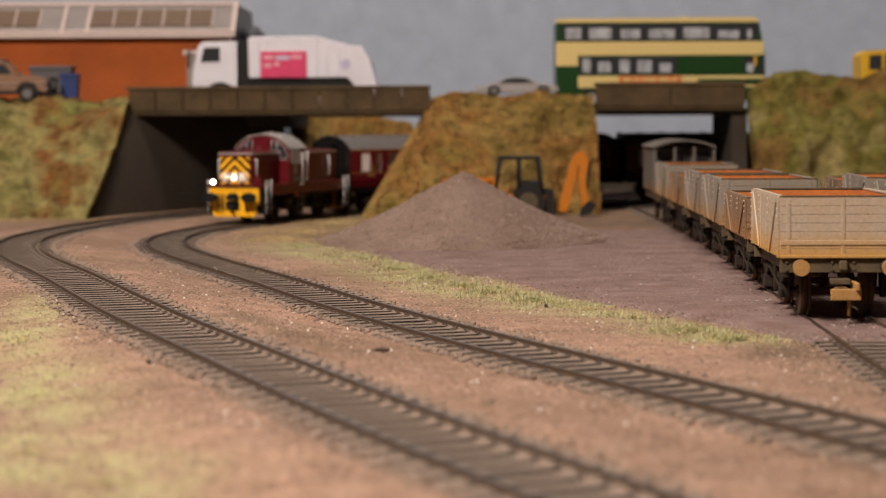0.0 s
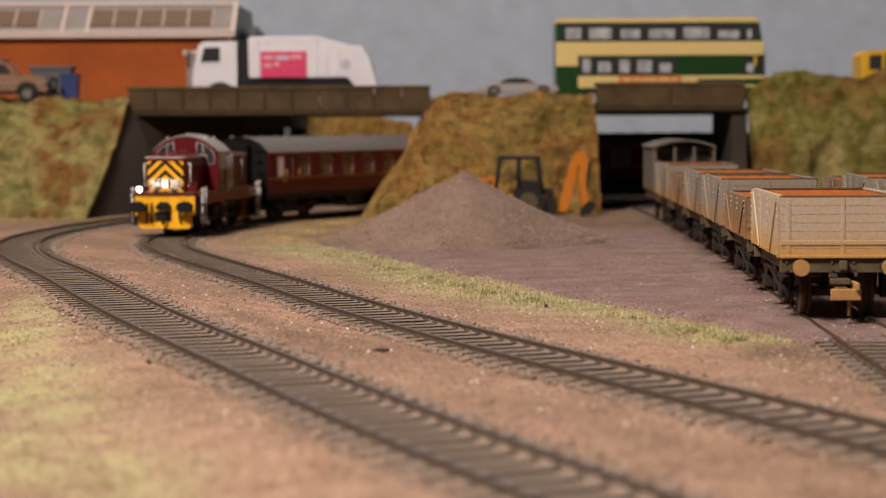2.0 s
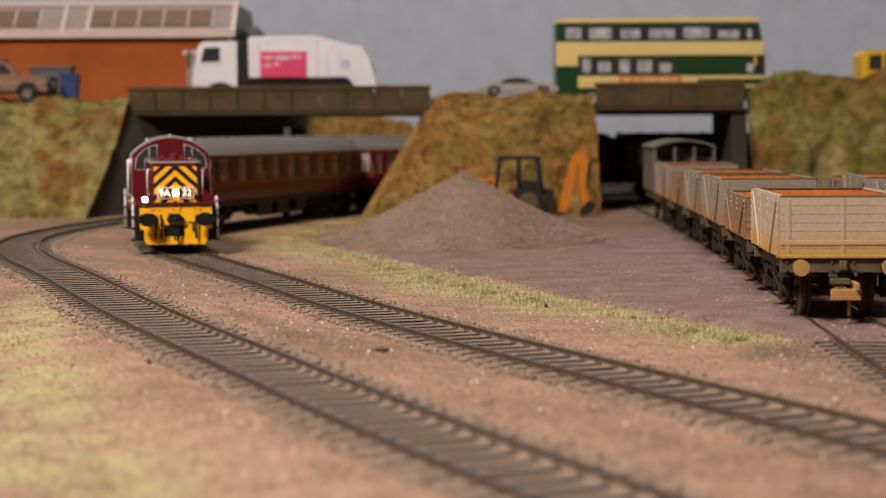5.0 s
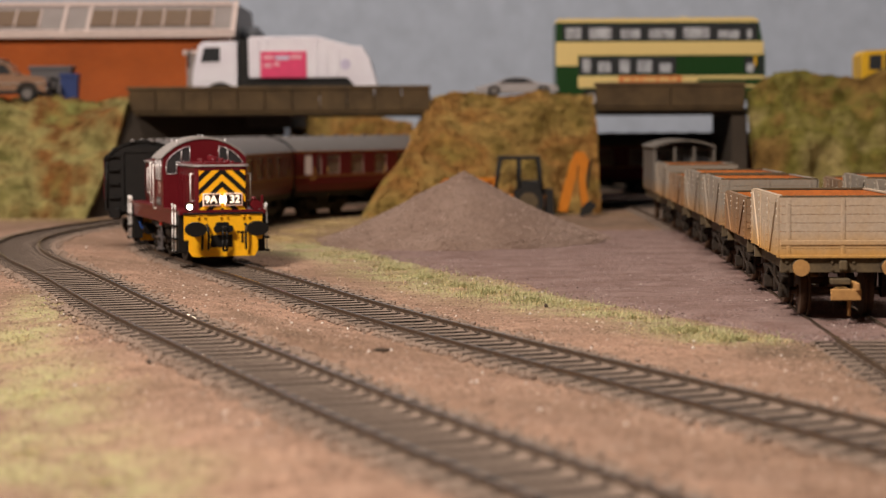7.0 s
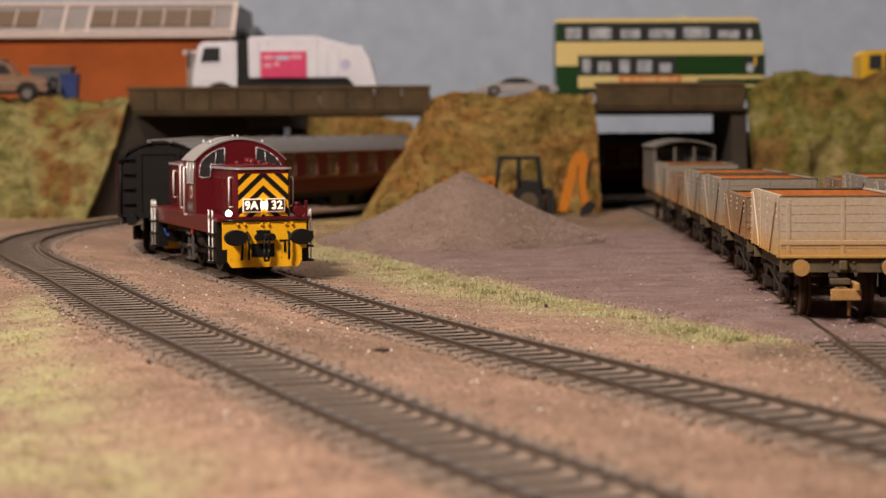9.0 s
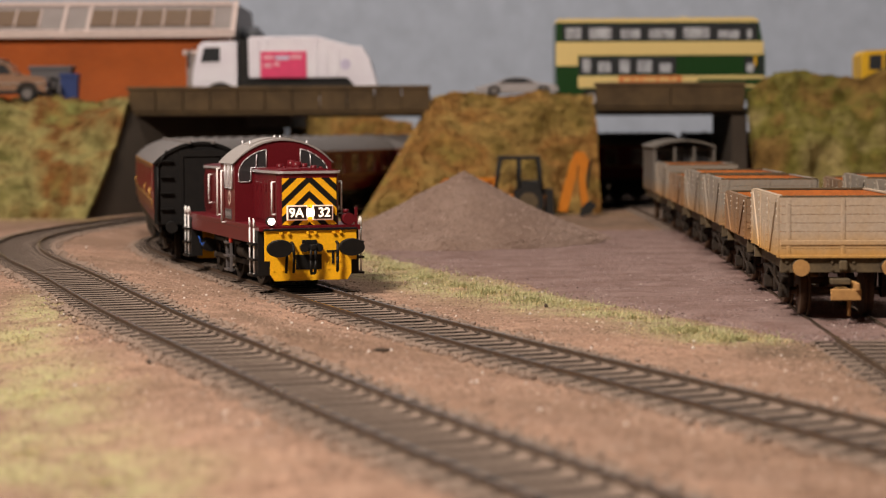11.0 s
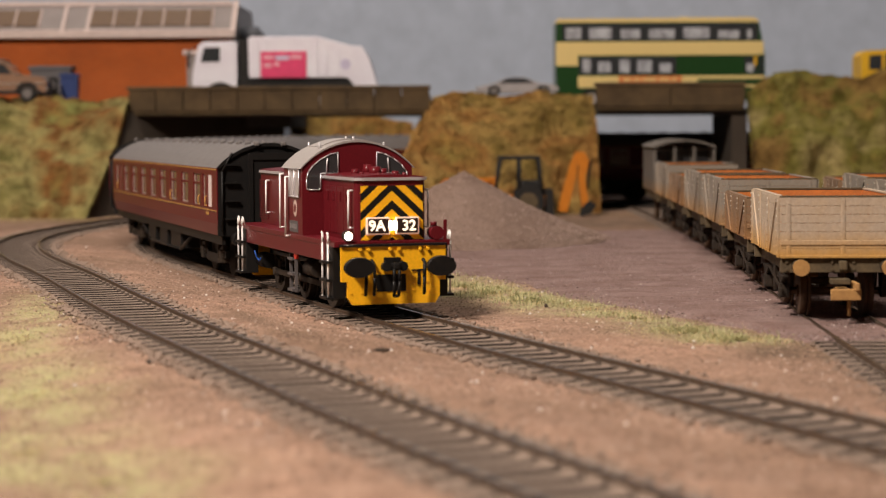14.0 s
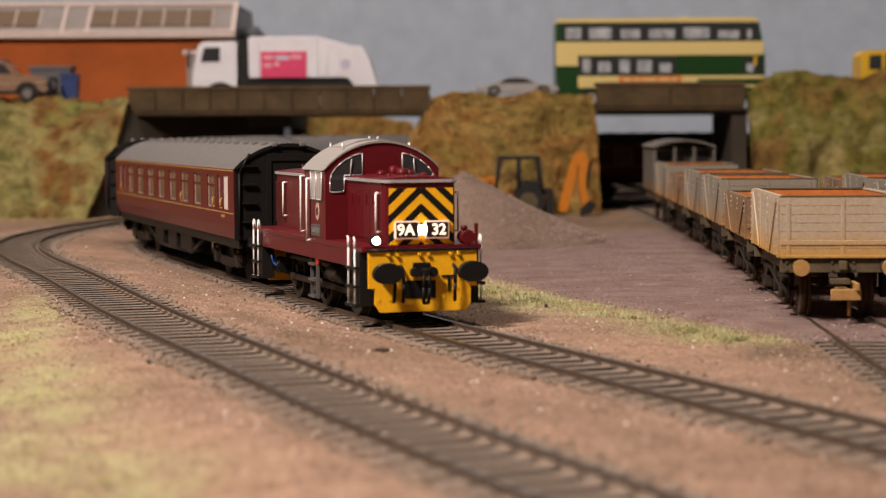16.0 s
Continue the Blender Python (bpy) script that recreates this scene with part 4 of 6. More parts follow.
def passenger_coach():
    """A corridor coach, 245 long; z from the rail top. It is built once and copied."""
    L = thing("passenger_coach", "maroon passenger coach with grey roof and yellow lining", "railway coach", "train of maroon coaches")
    h, x0, x1 = 18.0, -122.5, 122.5
    zb, z1, z2, zg = 14.6, 24.0, 34.9, 37.2   # sole, sill, window head, gutter
    wins = [(-113, -107), (-101, -97), (-89, -76), (-65, -52), (-41, -28), (-17, -4), (7, 20), (31, 44), (55, 68), (79, 92), (97, 101.5), (106.5, 113.5)]
    for s in (-1, 1):
        y0, y1 = (s * h, s * (h - 1.0)) if s < 0 else (s * (h - 1.0), s * h)
        low = prism(bmesh.new(), [(s * (h - 1.2), zb), (s * (h - 0.2), zb + 4), (s * h, z1), (s * (h - 1.0), z1), (s * (h - 2.0), zb)], "x", x0, x1)
        side = part("side_panel", low, MAROON, L)
        part("gutter_panel", box(bmesh.new(), x0, x1, y0, y1, z2, zg), MAROON, side)
        edge = x0
        for a, b_ in wins + [(x1, x1)]:
            part("pillar", box(bmesh.new(), edge, a, y0, y1, z1, z2), MAROON, side)
            edge = b_
        for a, b_ in wins:
            pane = part("window_pane", box(bmesh.new(), a, b_, *sorted((s * (h - 0.9), s * (h - (0.2 if a > 105 else 0.7)))), z1, z2), GLASS_PALE if (a, b_) == wins[-1] else DARK_GLASS, side, "white-blinded window" if (a, b_) == wins[-1] else "")
            if b_ - a > 9:
                part("glazing_bar", box(bmesh.new(), a, b_, *sorted((s * (h - 0.7), s * (h - 0.35))), 31.2, 31.8), MAROON, pane)
            part("window_rim", frame_strip(bmesh.new(), [(a, z1), (a, z2), (b_, z2), (b_, z1)], "y", s * (h - 0.7), s * 0.25, 0.09), RIM, pane)
        for z in (z1 - 1.1, zg - 0.5):
            part("lining", box(bmesh.new(), x0 + 0.5, x1 - 0.5, *sorted((s * (h - 0.05), s * (h + 0.12))), z - 0.18, z + 0.18), LINING, side, "yellow lining stripe")
        for x in (104.8, 92, -103.5, 34):
            part("door_handle", hand_rail(bmesh.new(), [(x, s * h, 27.5), (x, s * (h + 0.7), 27.0), (x, s * (h + 0.7), 24.4), (x, s * h, 24.0)], 0.25), LINING, side)
        for i in range(4):
            part("number_bar", box(bmesh.new(), 103 + 1.4 * i, 104 + 1.4 * i, *sorted((s * h, s * (h + 0.1))), 21.2, 22.2), LINING, side)
    rp = arc(0, h, zg, 45.4, 20)
    ri = arc(0, h - 0.8, zg, 44.7, 20)
    roof = part("roof", prism(bmesh.new(), rp + ri[::-1], "x", x0 - 0.2, x1 + 0.2), GREY_ROOF, L, "grey ribbed roof")
    for k in range(17):
        x = x0 + 6 + k * 14.6
        band = prism(bmesh.new(), arc(0, h + 0.01, zg, 45.42, 20) + arc(0, h - 0.3, zg, 45.1, 20)[::-1], "x", x, x + 0.3)
        part("roof_rib", band, GREY_ROOF, roof)
        for y in (-4.5, 4.5):
            part("ventilator", box(bmesh.new(), x + 5, x + 7.2, y - 0.9, y + 0.9, 44.4, 45.9, 0.4), GREY_ROOF, roof)
    part("floor", box(bmesh.new(), x0 + 1, x1 - 1, -h + 1.5, h - 1.5, zb - 0.5, zb + 1.2), BLACK, L)
    part("partition", box(bmesh.new(), x0 + 1, x1 - 1, -0.4, 0.4, zb + 1, zg), GRIME, L)
    for e in (-1, 1):
        X = x1 * e
        end = part("end_wall", prism(bmesh.new(), arc(0, h - 0.3, zg, 45.0, 20) + [(h - 0.3, zb), (-h + 0.3, zb)], "x", min(X - 1.0 * e, X + 0.15 * e), max(X - 1.0 * e, X + 0.15 * e)), BLACK, L, "black coach end with steps")
        rim = prism(bmesh.new(), arc(0, h + 0.1, zg, 45.5, 20) + arc(0, h - 1.1, zg, 44.4, 20)[::-1], "x", min(X, X + 0.9 * e), max(X, X + 0.9 * e))
        part("end_rim", rim, BLACK, end)
        part("gangway", box(bmesh.new(), min(X, X + 6 * e), max(X, X + 6 * e), -7.5, 7.5, 15, 41.5, 1.0), BLACK, end, "black corridor gangway")
        part("gangway_frame", frame_strip(bmesh.new(), [(-8.3, 14.5), (-8.3, 42.2), (8.3, 42.2), (8.3, 14.5)], "x", X + 5.5 * e, 1.0 * e, 0.16), BLACK, end)
        for y in (-13, 13):
            for z in (20, 26, 32, 38):
                part("end_step", box(bmesh.new(), min(X, X + 1.6 * e), max(X, X + 1.6 * e), y - 2.4, y + 2.4, z, z + 0.6), BLACK, end)
            part("buffer", rod(bmesh.new(), (X, y * 0.88, 13.6), (X + 6 * e, y * 0.88, 13.6), 2.2, 14), BLACK, end)
            part("end_pipe", hand_rail(bmesh.new(), [(X + 0.8 * e, y * 1.25, 16), (X + 0.8 * e, y * 1.25, 36), (X + 0.8 * e, y * 1.0, 42)], 0.4), BLACK, end)
        # bogie
        bx = 87.5 * e
        bg = part("bogie", box(bmesh.new(), bx - 6, bx + 6, -11, 11, 6.5, 12.5, 0.4), BLACK, L)
        for y in (-12.2, 12.2):
            part("side_frame", prism(bmesh.new(), [(bx - 24, 8.8), (bx - 17, 10.4), (bx - 8, 7.2), (bx + 8, 7.2), (bx + 17, 10.4), (bx + 24, 8.8), (bx + 24, 6.6), (bx + 17, 6.2), (bx + 9, 4.0), (bx - 9, 4.0), (bx - 17, 6.2), (bx - 24, 6.6)], "y", y - 0.8, y + 0.8), BLACK, bg)
            for dx in (-16.5, 16.5):
                part("axle_box", box(bmesh.new(), bx + dx - 2, bx + dx + 2, y - 1.6, y + 1.6, 4.4, 9.0, 0.4), GRIME, bg)
                for k in (-4.4, 4.4):
                    part("spring", rod(bmesh.new(), (bx + dx + k, y, 6.0), (bx + dx + k, y, 10.5), 1.3, 10), GRIME, bg)
            for dx in (-16.5, 16.5):
                part("coach_wheel", rod(bmesh.new(), (bx + dx, y * 0.62, 6.2), (bx + dx, y * 0.76, 6.2), 6.2, 24), GRIME, bg)
    for y in (-15.6, 15.6):
        part("solebar", box(bmesh.new(), x0 + 1, x1 - 1, y - 0.5, y + 0.5, 11.6, 14.6), BLACK, L)
        part("truss_rod", hand_rail(bmesh.new(), [(-60, y * 0.95, 12), (-34, y * 0.95, 5.5), (34, y * 0.95, 5.5), (60, y * 0.95, 12)], 0.7), BLACK, L)
        for a, b_ in ((-40, -22), (-12, 6), (14, 36)):
            part("battery_box", box(bmesh.new(), a, b_, min(y * 0.5, y * 0.98), max(y * 0.5, y * 0.98), 5.5, 12, 0.4), BLACK, L)
    return L


GLASS_PALE = paint("white_blind_glass", (0.80, 0.72, 0.70), 0.3, relief=0)
RIM = paint("pale_window_rim", (0.33, 0.26, 0.22), 0.4, relief=0)
COACH_START, COACH_PITCH = 150.0, 254.0
COACHES = [passenger_coach()]
for _ in range(3):
    COACHES.append(copy_thing(COACHES[0], Matrix.Identity(4)))


# ---------------------------------------------------------------- open wagons on the sidings
def wagon_paint(name, upper, lower):
    """Weathered wagon body: washes of rust dust that are strongest along the bottom planks."""
    m, nt, b = nodes_of(name)
    coords = nt.nodes.new("ShaderNodeTexCoord").outputs["Object"]
    sep = nt.nodes.new("ShaderNodeSeparateXYZ")
    nt.links.new(coords, sep.inputs[0])
    n = noise_of(nt, 0.12, 5.0, 0.7)
    fine = noise_of(nt, 1.3, 4.0, 0.7)
    mr = nt.nodes.new("ShaderNodeMapRange")
    mr.inputs["From Min"].default_value, mr.inputs["From Max"].default_value = 23.5 * M, 16.0 * M
    nt.links.new(sep.outputs["Z"], mr.inputs["Value"])
    mul = nt.nodes.new("ShaderNodeMath")
    mul.operation = "MULTIPLY_ADD"
    mul.inputs[1].default_value, mul.inputs[2].default_value = 0.8, -0.35
    nt.links.new(n, mul.inputs[0])
    add = nt.nodes.new("ShaderNodeMath")
    add.operation, add.use_clamp = "ADD", True
    nt.links.new(mr.outputs[0], add.inputs[0])
    nt.links.new(mul.outputs[0], add.inputs[1])
    c = mix_colour(nt, add.outputs[0], upper, lower)
    g = ramp(nt, fine, [(0.3, (0.75, 0.72, 0.68)), (0.65, (1.08, 1.08, 1.06))])
    c = mix_colour(nt, 0.7, c, g, "MULTIPLY")
    nt.links.new(c, b.inputs["Base Color"])
    b.inputs["Roughness"].default_value = 0.75
    bump(nt, b, fine, 0.15, 0.4)
    return m


W_CREAM = wagon_paint("dusty_cream_grey_planks", (0.40, 0.325, 0.25), (0.44, 0.25, 0.068))
W_GREY = wagon_paint("weathered_grey_planks", (0.235, 0.205, 0.17), (0.29, 0.165, 0.065))
W_BROWN = wagon_paint("rusty_brown_planks", (0.20, 0.125, 0.072), (0.26, 0.13, 0.045))
RUST_IN = paint("rust_orange_inside", (0.50, 0.17, 0.04), 0.85, worn=(0.27, 0.095, 0.03), amount=0.8, relief=0.2)
WFRAME = paint("dusty_olive_underframe", (0.11, 0.08, 0.042), 0.8, worn=(0.05, 0.037, 0.024), amount=0.8, relief=0.2)
WCOUPLE = paint("dusty_yellow_coupling", (0.38, 0.21, 0.07), 0.75, worn=(0.25, 0.13, 0.05), amount=0.6)
RUSTW = paint("rusty_wheel", (0.10, 0.055, 0.03), 0.7, 0.2, worn=(0.05, 0.035, 0.025), amount=0.7)
PALE_WEAR = paint("chalky_wear", (0.60, 0.55, 0.47), 0.8, relief=0)


def wagon(body_mat, planks, ztop, label):
    """Open plank-sided wagon, 66 long; x points to the near end; z from the rail top."""
    W = thing("open_wagon", label, "railway wagon", "rake of open wagons")
    h, x0, x1, z0 = 16.3, -33.0, 33.0, 16.2
    n = planks
    dz = (ztop - z0) / n
    for e in (-1, 1):
        end = part("end_wall", box(bmesh.new(), min(x1 * e, x1 * e - 1.3 * e), max(x1 * e, x1 * e - 1.3 * e), -h + 1.2, h - 1.2, z0, ztop - 0.2), RUST_IN, W)
        for i in range(n):
            part("plank", box(bmesh.new(), min(x1 * e, (x1 + 0.45) * e), max(x1 * e, (x1 + 0.45) * e), -h, h, z0 + i * dz + 0.04, z0 + (i + 1) * dz - 0.04, 0.07), body_mat, end)
        for y in (-14.1, 0.0, 14.1):
            st = part("end_stanchion", box(bmesh.new(), min(x1 * e, (x1 + 0.62) * e), max(x1 * e, (x1 + 0.62) * e), y - 0.55, y + 0.55, 16.2, ztop - 0.6, 0.1), body_mat, end)
            for i in range(2 * n):
                part("rivet", rod(bmesh.new(), ((x1 + 0.6) * e, y, z0 + (i + 0.5) * dz / 2), ((x1 + 0.74) * e, y, z0 + (i + 0.5) * dz / 2), 0.17, 6), body_mat, st)
        part("end_rail", box(bmesh.new(), min(x1 * e, (x1 + 0.75) * e), max(x1 * e, (x1 + 0.75) * e), -h, h, 19.3, 20.7, 0.25), body_mat, end)
        part("end_ledge", box(bmesh.new(), min(x1 * e, (x1 + 1.1) * e), max(x1 * e, (x1 + 1.1) * e), -h, h, 16.0, 16.75, 0.15), body_mat, end)
        part("capping_strip", box(bmesh.new(), min((x1 - 1.4) * e, (x1 + 0.5) * e), max((x1 - 1.4) * e, (x1 + 0.5) * e), -h, h, ztop, ztop + 0.45), WFRAME, end)
        hs = part("headstock", box(bmesh.new(), min(x1 * e, (x1 - 2.4) * e), max(x1 * e, (x1 - 2.4) * e), -h + 0.2, h - 0.2, 12.2, 16.1, 0.15), WFRAME, W)
        for y in (-11.4, 11.4):
            bf = part("buffer", rod(bmesh.new(), (x1 * e, y, 13.8), ((x1 + 5) * e, y, 13.8), 1.9, 14, 1.2), WFRAME, hs)
            part("buffer_head", rod(bmesh.new(), ((x1 + 4.8) * e, y, 13.8), ((x1 + 6) * e, y, 13.8), 2.15, 22), WCOUPLE, bf, "dusty round buffer head")
        part("draw_hook", box(bmesh.new(), min(x1 * e, (x1 + 1.6) * e), max(x1 * e, (x1 + 1.6) * e), -1.1, 1.1, 12.8, 15.4, 0.4), WFRAME, hs)
        for y in (-2.8, 2.8, -14.5, 14.5):
            for z in (13.1, 15):
                part("bolt", rod(bmesh.new(), (x1 * e, y, z), ((x1 + 0.4) * e, y, z), 0.4, 8), WFRAME, hs)
        cp = part("tension_coupling", box(bmesh.new(), min((x1 - 6) * e, (x1 + 8) * e), max((x1 - 6) * e, (x1 + 8) * e), -1.6, 1.6, 7.0, 8.2, 0.2), WCOUPLE, W, "dusty yellow loop coupling")
        part("coupling_bar", box(bmesh.new(), min((x1 + 7.6) * e, (x1 + 8.6) * e), max((x1 + 7.6) * e, (x1 + 8.6) * e), -4.2, 3.6, 5.6, 8.6, 0.3), WCOUPLE, cp)
        part("coupling_block", box(bmesh.new(), min((x1 + 1) * e, (x1 + 5) * e), max((x1 + 1) * e, (x1 + 5) * e), -3.6, 1.4, 9.4, 10.9, 0.3), WFRAME, cp)
        part("coupling_hook", box(bmesh.new(), min((x1 + 1) * e, (x1 + 12) * e), max((x1 + 1) * e, (x1 + 10) * e), 2.0, 3.0, 8.2, 10.2, 0.3), WCOUPLE, cp)
        part("coupling_tail", rod(bmesh.new(), ((x1 + 6) * e, 0.8, 7), ((x1 + 6) * e, 0.8, 1.4), 0.5, 8), WCOUPLE, cp)
    for s in (-1, 1):
        side = part("side_wall", box(bmesh.new(), x0, x1, *sorted((s * (h - 1.2), s * h)), z0, ztop - 0.2), RUST_IN, W)
        for i in range(n):
            part("plank", box(bmesh.new(), x0, x1, *sorted((s * h, s * (h + 0.35))), z0 + i * dz + 0.03, z0 + (i + 1) * dz - 0.03, 0.05), body_mat, side)
        for xa, xb in ((-32.2, -32.2), (32.2, 32.2), (-11, -9.5), (11, 9.5)):
            part("side_iron", prism(bmesh.new(), [(xa - 0.8, ztop), (xa + 0.8, ztop), (xb + 0.8, z0), (xb - 0.8, z0)], "y", *sorted((s * h, s * (h + 0.7)))), body_mat, side)
            for k in range(8):
                zz = z0 + (k + 0.5) * (ztop - z0) / 8
                part("rivet", rod(bmesh.new(), (xa + (xb - xa) * (1 - k / 8), s * (h + 0.6), zz), (xa + (xb - xa) * (1 - k / 8), s * (h + 0.95), zz), 0.28, 6), PALE_WEAR if k > 4 else body_mat, side)
        for a, b_ in ((-30, -13), (30, 13)):
            q = [(a, ztop - 0.5), (a + (0.9 if a < 0 else -0.9), ztop - 0.5), (b_, z0 + 0.4), (b_ - (0.9 if a < 0 else -0.9), z0 + 0.4)]
            part("diagonal_brace", prism(bmesh.new(), q, "y", *sorted((s * h, s * (h + 0.75)))), body_mat, side, "diagonal iron strap")
        for x in (-3.5, 3.5):
            part("door_hinge", box(bmesh.new(), x - 0.6, x + 0.6, *sorted((s * h, s * (h + 0.6))), z0, z0 + 8), body_mat, side)
        part("capping_strip", box(bmesh.new(), x0, x1, *sorted((s * (h - 1.3), s * (h + 0.2))), ztop, ztop + 0.4), body_mat, side)
        part("solebar", box(bmesh.new(), x0 + 1, x1 - 1, *sorted((s * 12.6, s * 14.2)), 12.2, 16.1, 0.2), WFRAME, W)
        # springs, axle guards and brake gear
        for x in (-17.7, 17.7):
            part("axle_guard", prism(bmesh.new(), [(x - 5, 13), (x + 5, 13), (x + 1.8, 4.6), (x - 1.8, 4.6)], "y", *sorted((s * 12.2, s * 12.9))), GRIME, W)
            part("axle_box", box(bmesh.new(), x - 1.9, x + 1.9, *sorted((s * 12.4, s * 14.8)), 4.6, 8.4, 0.4), GRIME, W)
            sp = bmesh.new()
            for k in range(4):
                box(sp, x - 7 + k * 1.6, x + 7 - k * 1.6, *sorted((s * 12.9, s * 14.4)), 8.6 + 0.6 * (3 - k), 9.1 + 0.6 * (3 - k))
            part("leaf_spring", sp, GRIME, W)
            wh = rod(bmesh.new(), (x, s * 7.6, 6.3), (x, s * 9.6, 6.3), 6.3, 24)
            rod(wh, (x, s * 7.0, 6.3), (x, s * 7.7, 6.3), 7.0, 24)
            rod(wh, (x, s * 9.4, 6.3), (x, s * 10.2, 6.3), 1.6, 12)
            part("wheel", wh, RUSTW, W)
            part("brake_block", box(bmesh.new(), x - 8.6 if x > 0 else x + 6.6, x - 6.6 if x > 0 else x + 8.6, *sorted((s * 7.4, s * 9.6)), 3.5, 9.0, 0.5), GRIME, W)
        part("brake_lever", prism(bmesh.new(), [(-2, 11.2), (-1, 11.9), (27, 7.4), (27, 6.7)], "y", *sorted((s * 14.9, s * 15.3))), GRIME, W)
        part("brake_hanger", prism(bmesh.new(), [(-3, 12.2), (3, 12.2), (0.8, 5), (-0.8, 5)], "y", *sorted((s * 13.4, s * 14.0))), GRIME, W)
    part("wagon_floor", box(bmesh.new(), x0 + 1.2, x1 - 1.2, -h + 1.2, h - 1.2, 15.6, 16.8), RUST_IN, W)
    for x in (-17.7, 17.7):
        part("axle", rod(bmesh.new(), (x, -12, 6.3), (x, 12, 6.3), 1.0, 10), RUSTW, W)
    return W


def siding_pose(line, y):
    """Where the line passes the plan distance y, with x to the camera's end."""
    s = min((i for i in range(0, int(line.length), 2)), key=lambda q: abs(line.at(q).y - y))
    w = line.way(s)
    return Matrix.Translation(line.at(s) * M) @ pose(0, 0, 0, 0, 0, math.degrees(math.atan2(w.y, w.x)))


tall = wagon(W_CREAM, 7, 31.8, "dusty cream-grey plank wagon with rust-orange inside, empty")
low = wagon(W_BROWN, 5, 28.4, "low rusty brown plank wagon, empty, on the siding")
grey = wagon(W_GREY, 7, 31.8, "weathered grey plank wagon with rusty inside, empty")
tall.matrix_world = siding_pose(LINE_SIDING, 558)
low.matrix_world = siding_pose(LINE_SIDING, 644)
grey.matrix_world = siding_pose(LINE_SIDING, 730)
copy_thing(grey, siding_pose(LINE_SIDING, 816))
copy_thing(low, siding_pose(LINE_SIDING, 902))
copy_thing(grey, siding_pose(LINE_SIDING, 988))
for y in (650, 736, 822):
    copy_thing(grey if y != 822 else low, siding_pose(LINE_SIDING_FAR, y))


# van grey is darkened in the colour for the shade it stands in
VAN_GREY = wagon_paint("shaded_grey_van", (0.12, 0.108, 0.095), (0.16, 0.10, 0.05))


def brake_van():
    V = thing("brake_van", "grey goods brake van with dark end windows at the far end", "railway wagon", "", siding_pose(LINE_SIDING, 1082))
    part("van_body", box(bmesh.new(), -36, 26, -15.5, 15.5, 16, 39, 0.4), VAN_GREY, V)
    part("roof", prism(bmesh.new(), arc(0, 16.8, 39.4, 43.2, 12) + arc(0, 16.0, 38.6, 42.2, 12)[::-1], "x", -37, 37), VAN_GREY, V)
    for y in (-15.2, 15.2, -5, 5):
        part("post", box(bmesh.new(), 34, 35.4, y - 0.7, y + 0.7, 16, 39.2), VAN_GREY, V)
    part("end_screen", box(bmesh.new(), 33.6, 35, -15.5, 15.5, 16, 31, 0.2), VAN_GREY, V)
    for y in (-10, 0, 10):
        part("end_window", box(bmesh.new(), 26.0, 26.3, y - 3.6, y + 3.6, 31, 37.4), CAB_GLASS, V)
    part("underframe", box(bmesh.new(), -36, 36, -14, 14, 12, 16), WFRAME, V)
    for x in (-22, 22):
        for y in (-9, 9):
            part("wheel", rod(bmesh.new(), (x, y - 1, 6.3), (x, y + 1, 6.3), 6.3, 20), RUSTW, V)
    for y in (-11.4, 11.4):
        part("buffer", rod(bmesh.new(), (36, y, 13.8), (42, y, 13.8), 2, 14), WFRAME, V)
    return V


brake_van()

# ---------------------------------------------------------------- road vehicles on the embankment
BUS_GREEN = paint("bus_green", (0.012, 0.05, 0.012), 0.3, relief=0.0, amount=0.2, coat=0.2)
BUS_CREAM = paint("bus_cream", (0.68, 0.53, 0.22), 0.35, worn=(0.6, 0.45, 0.2), amount=0.2, relief=0.0)
AD_ORANGE = paint("orange_advert", (0.62, 0.20, 0.06), 0.4, relief=0)
BUS_GLASS = paint("bus_window", (0.04, 0.042, 0.045), 0.1, relief=0, coat=0.5)
SEAT = paint("pale_seats_behind_glass", (0.46, 0.48, 0.52), 0.6, worn=(0.12, 0.12, 0.13), amount=0.9, scale=0.12, relief=0)
TYRE = paint("black_tyre", (0.014, 0.013, 0.012), 0.8, relief=0)
TRUCK_WHITE = paint("dirty_white_truck", (0.74, 0.73, 0.79), 0.45, worn=(0.62, 0.56, 0.66), amount=0.5, scale=0.08, relief=0.05)
PINK = paint("pink_panel", (0.70, 0.055, 0.16), 0.45, relief=0)
PINK_PALE = paint("pale_pink_bar", (0.75, 0.35, 0.42), 0.45, relief=0)
LILAC = paint("lilac_patch", (0.56, 0.52, 0.68), 0.45, relief=0)
GOLD = paint("champagne_car_paint", (0.40, 0.25, 0.17), 0.25, 0.5, relief=0, coat=0.5)
SILVER_CAR = paint("silver_car_paint", (0.55, 0.53, 0.54), 0.25, 0.4, relief=0, coat=0.5)
DIGGER = paint("digger_orange", (0.55, 0.18, 0.01), 0.5, worn=(0.32, 0.10, 0.015), amount=0.4)
PLANT_YELLOW = paint("plant_yellow", (0.72, 0.42, 0.02), 0.5, worn=(0.5, 0.28, 0.02), amount=0.4)
CHROME = paint("bright_chrome", (0.8, 0.78, 0.75), 0.15, 0.9, relief=0)


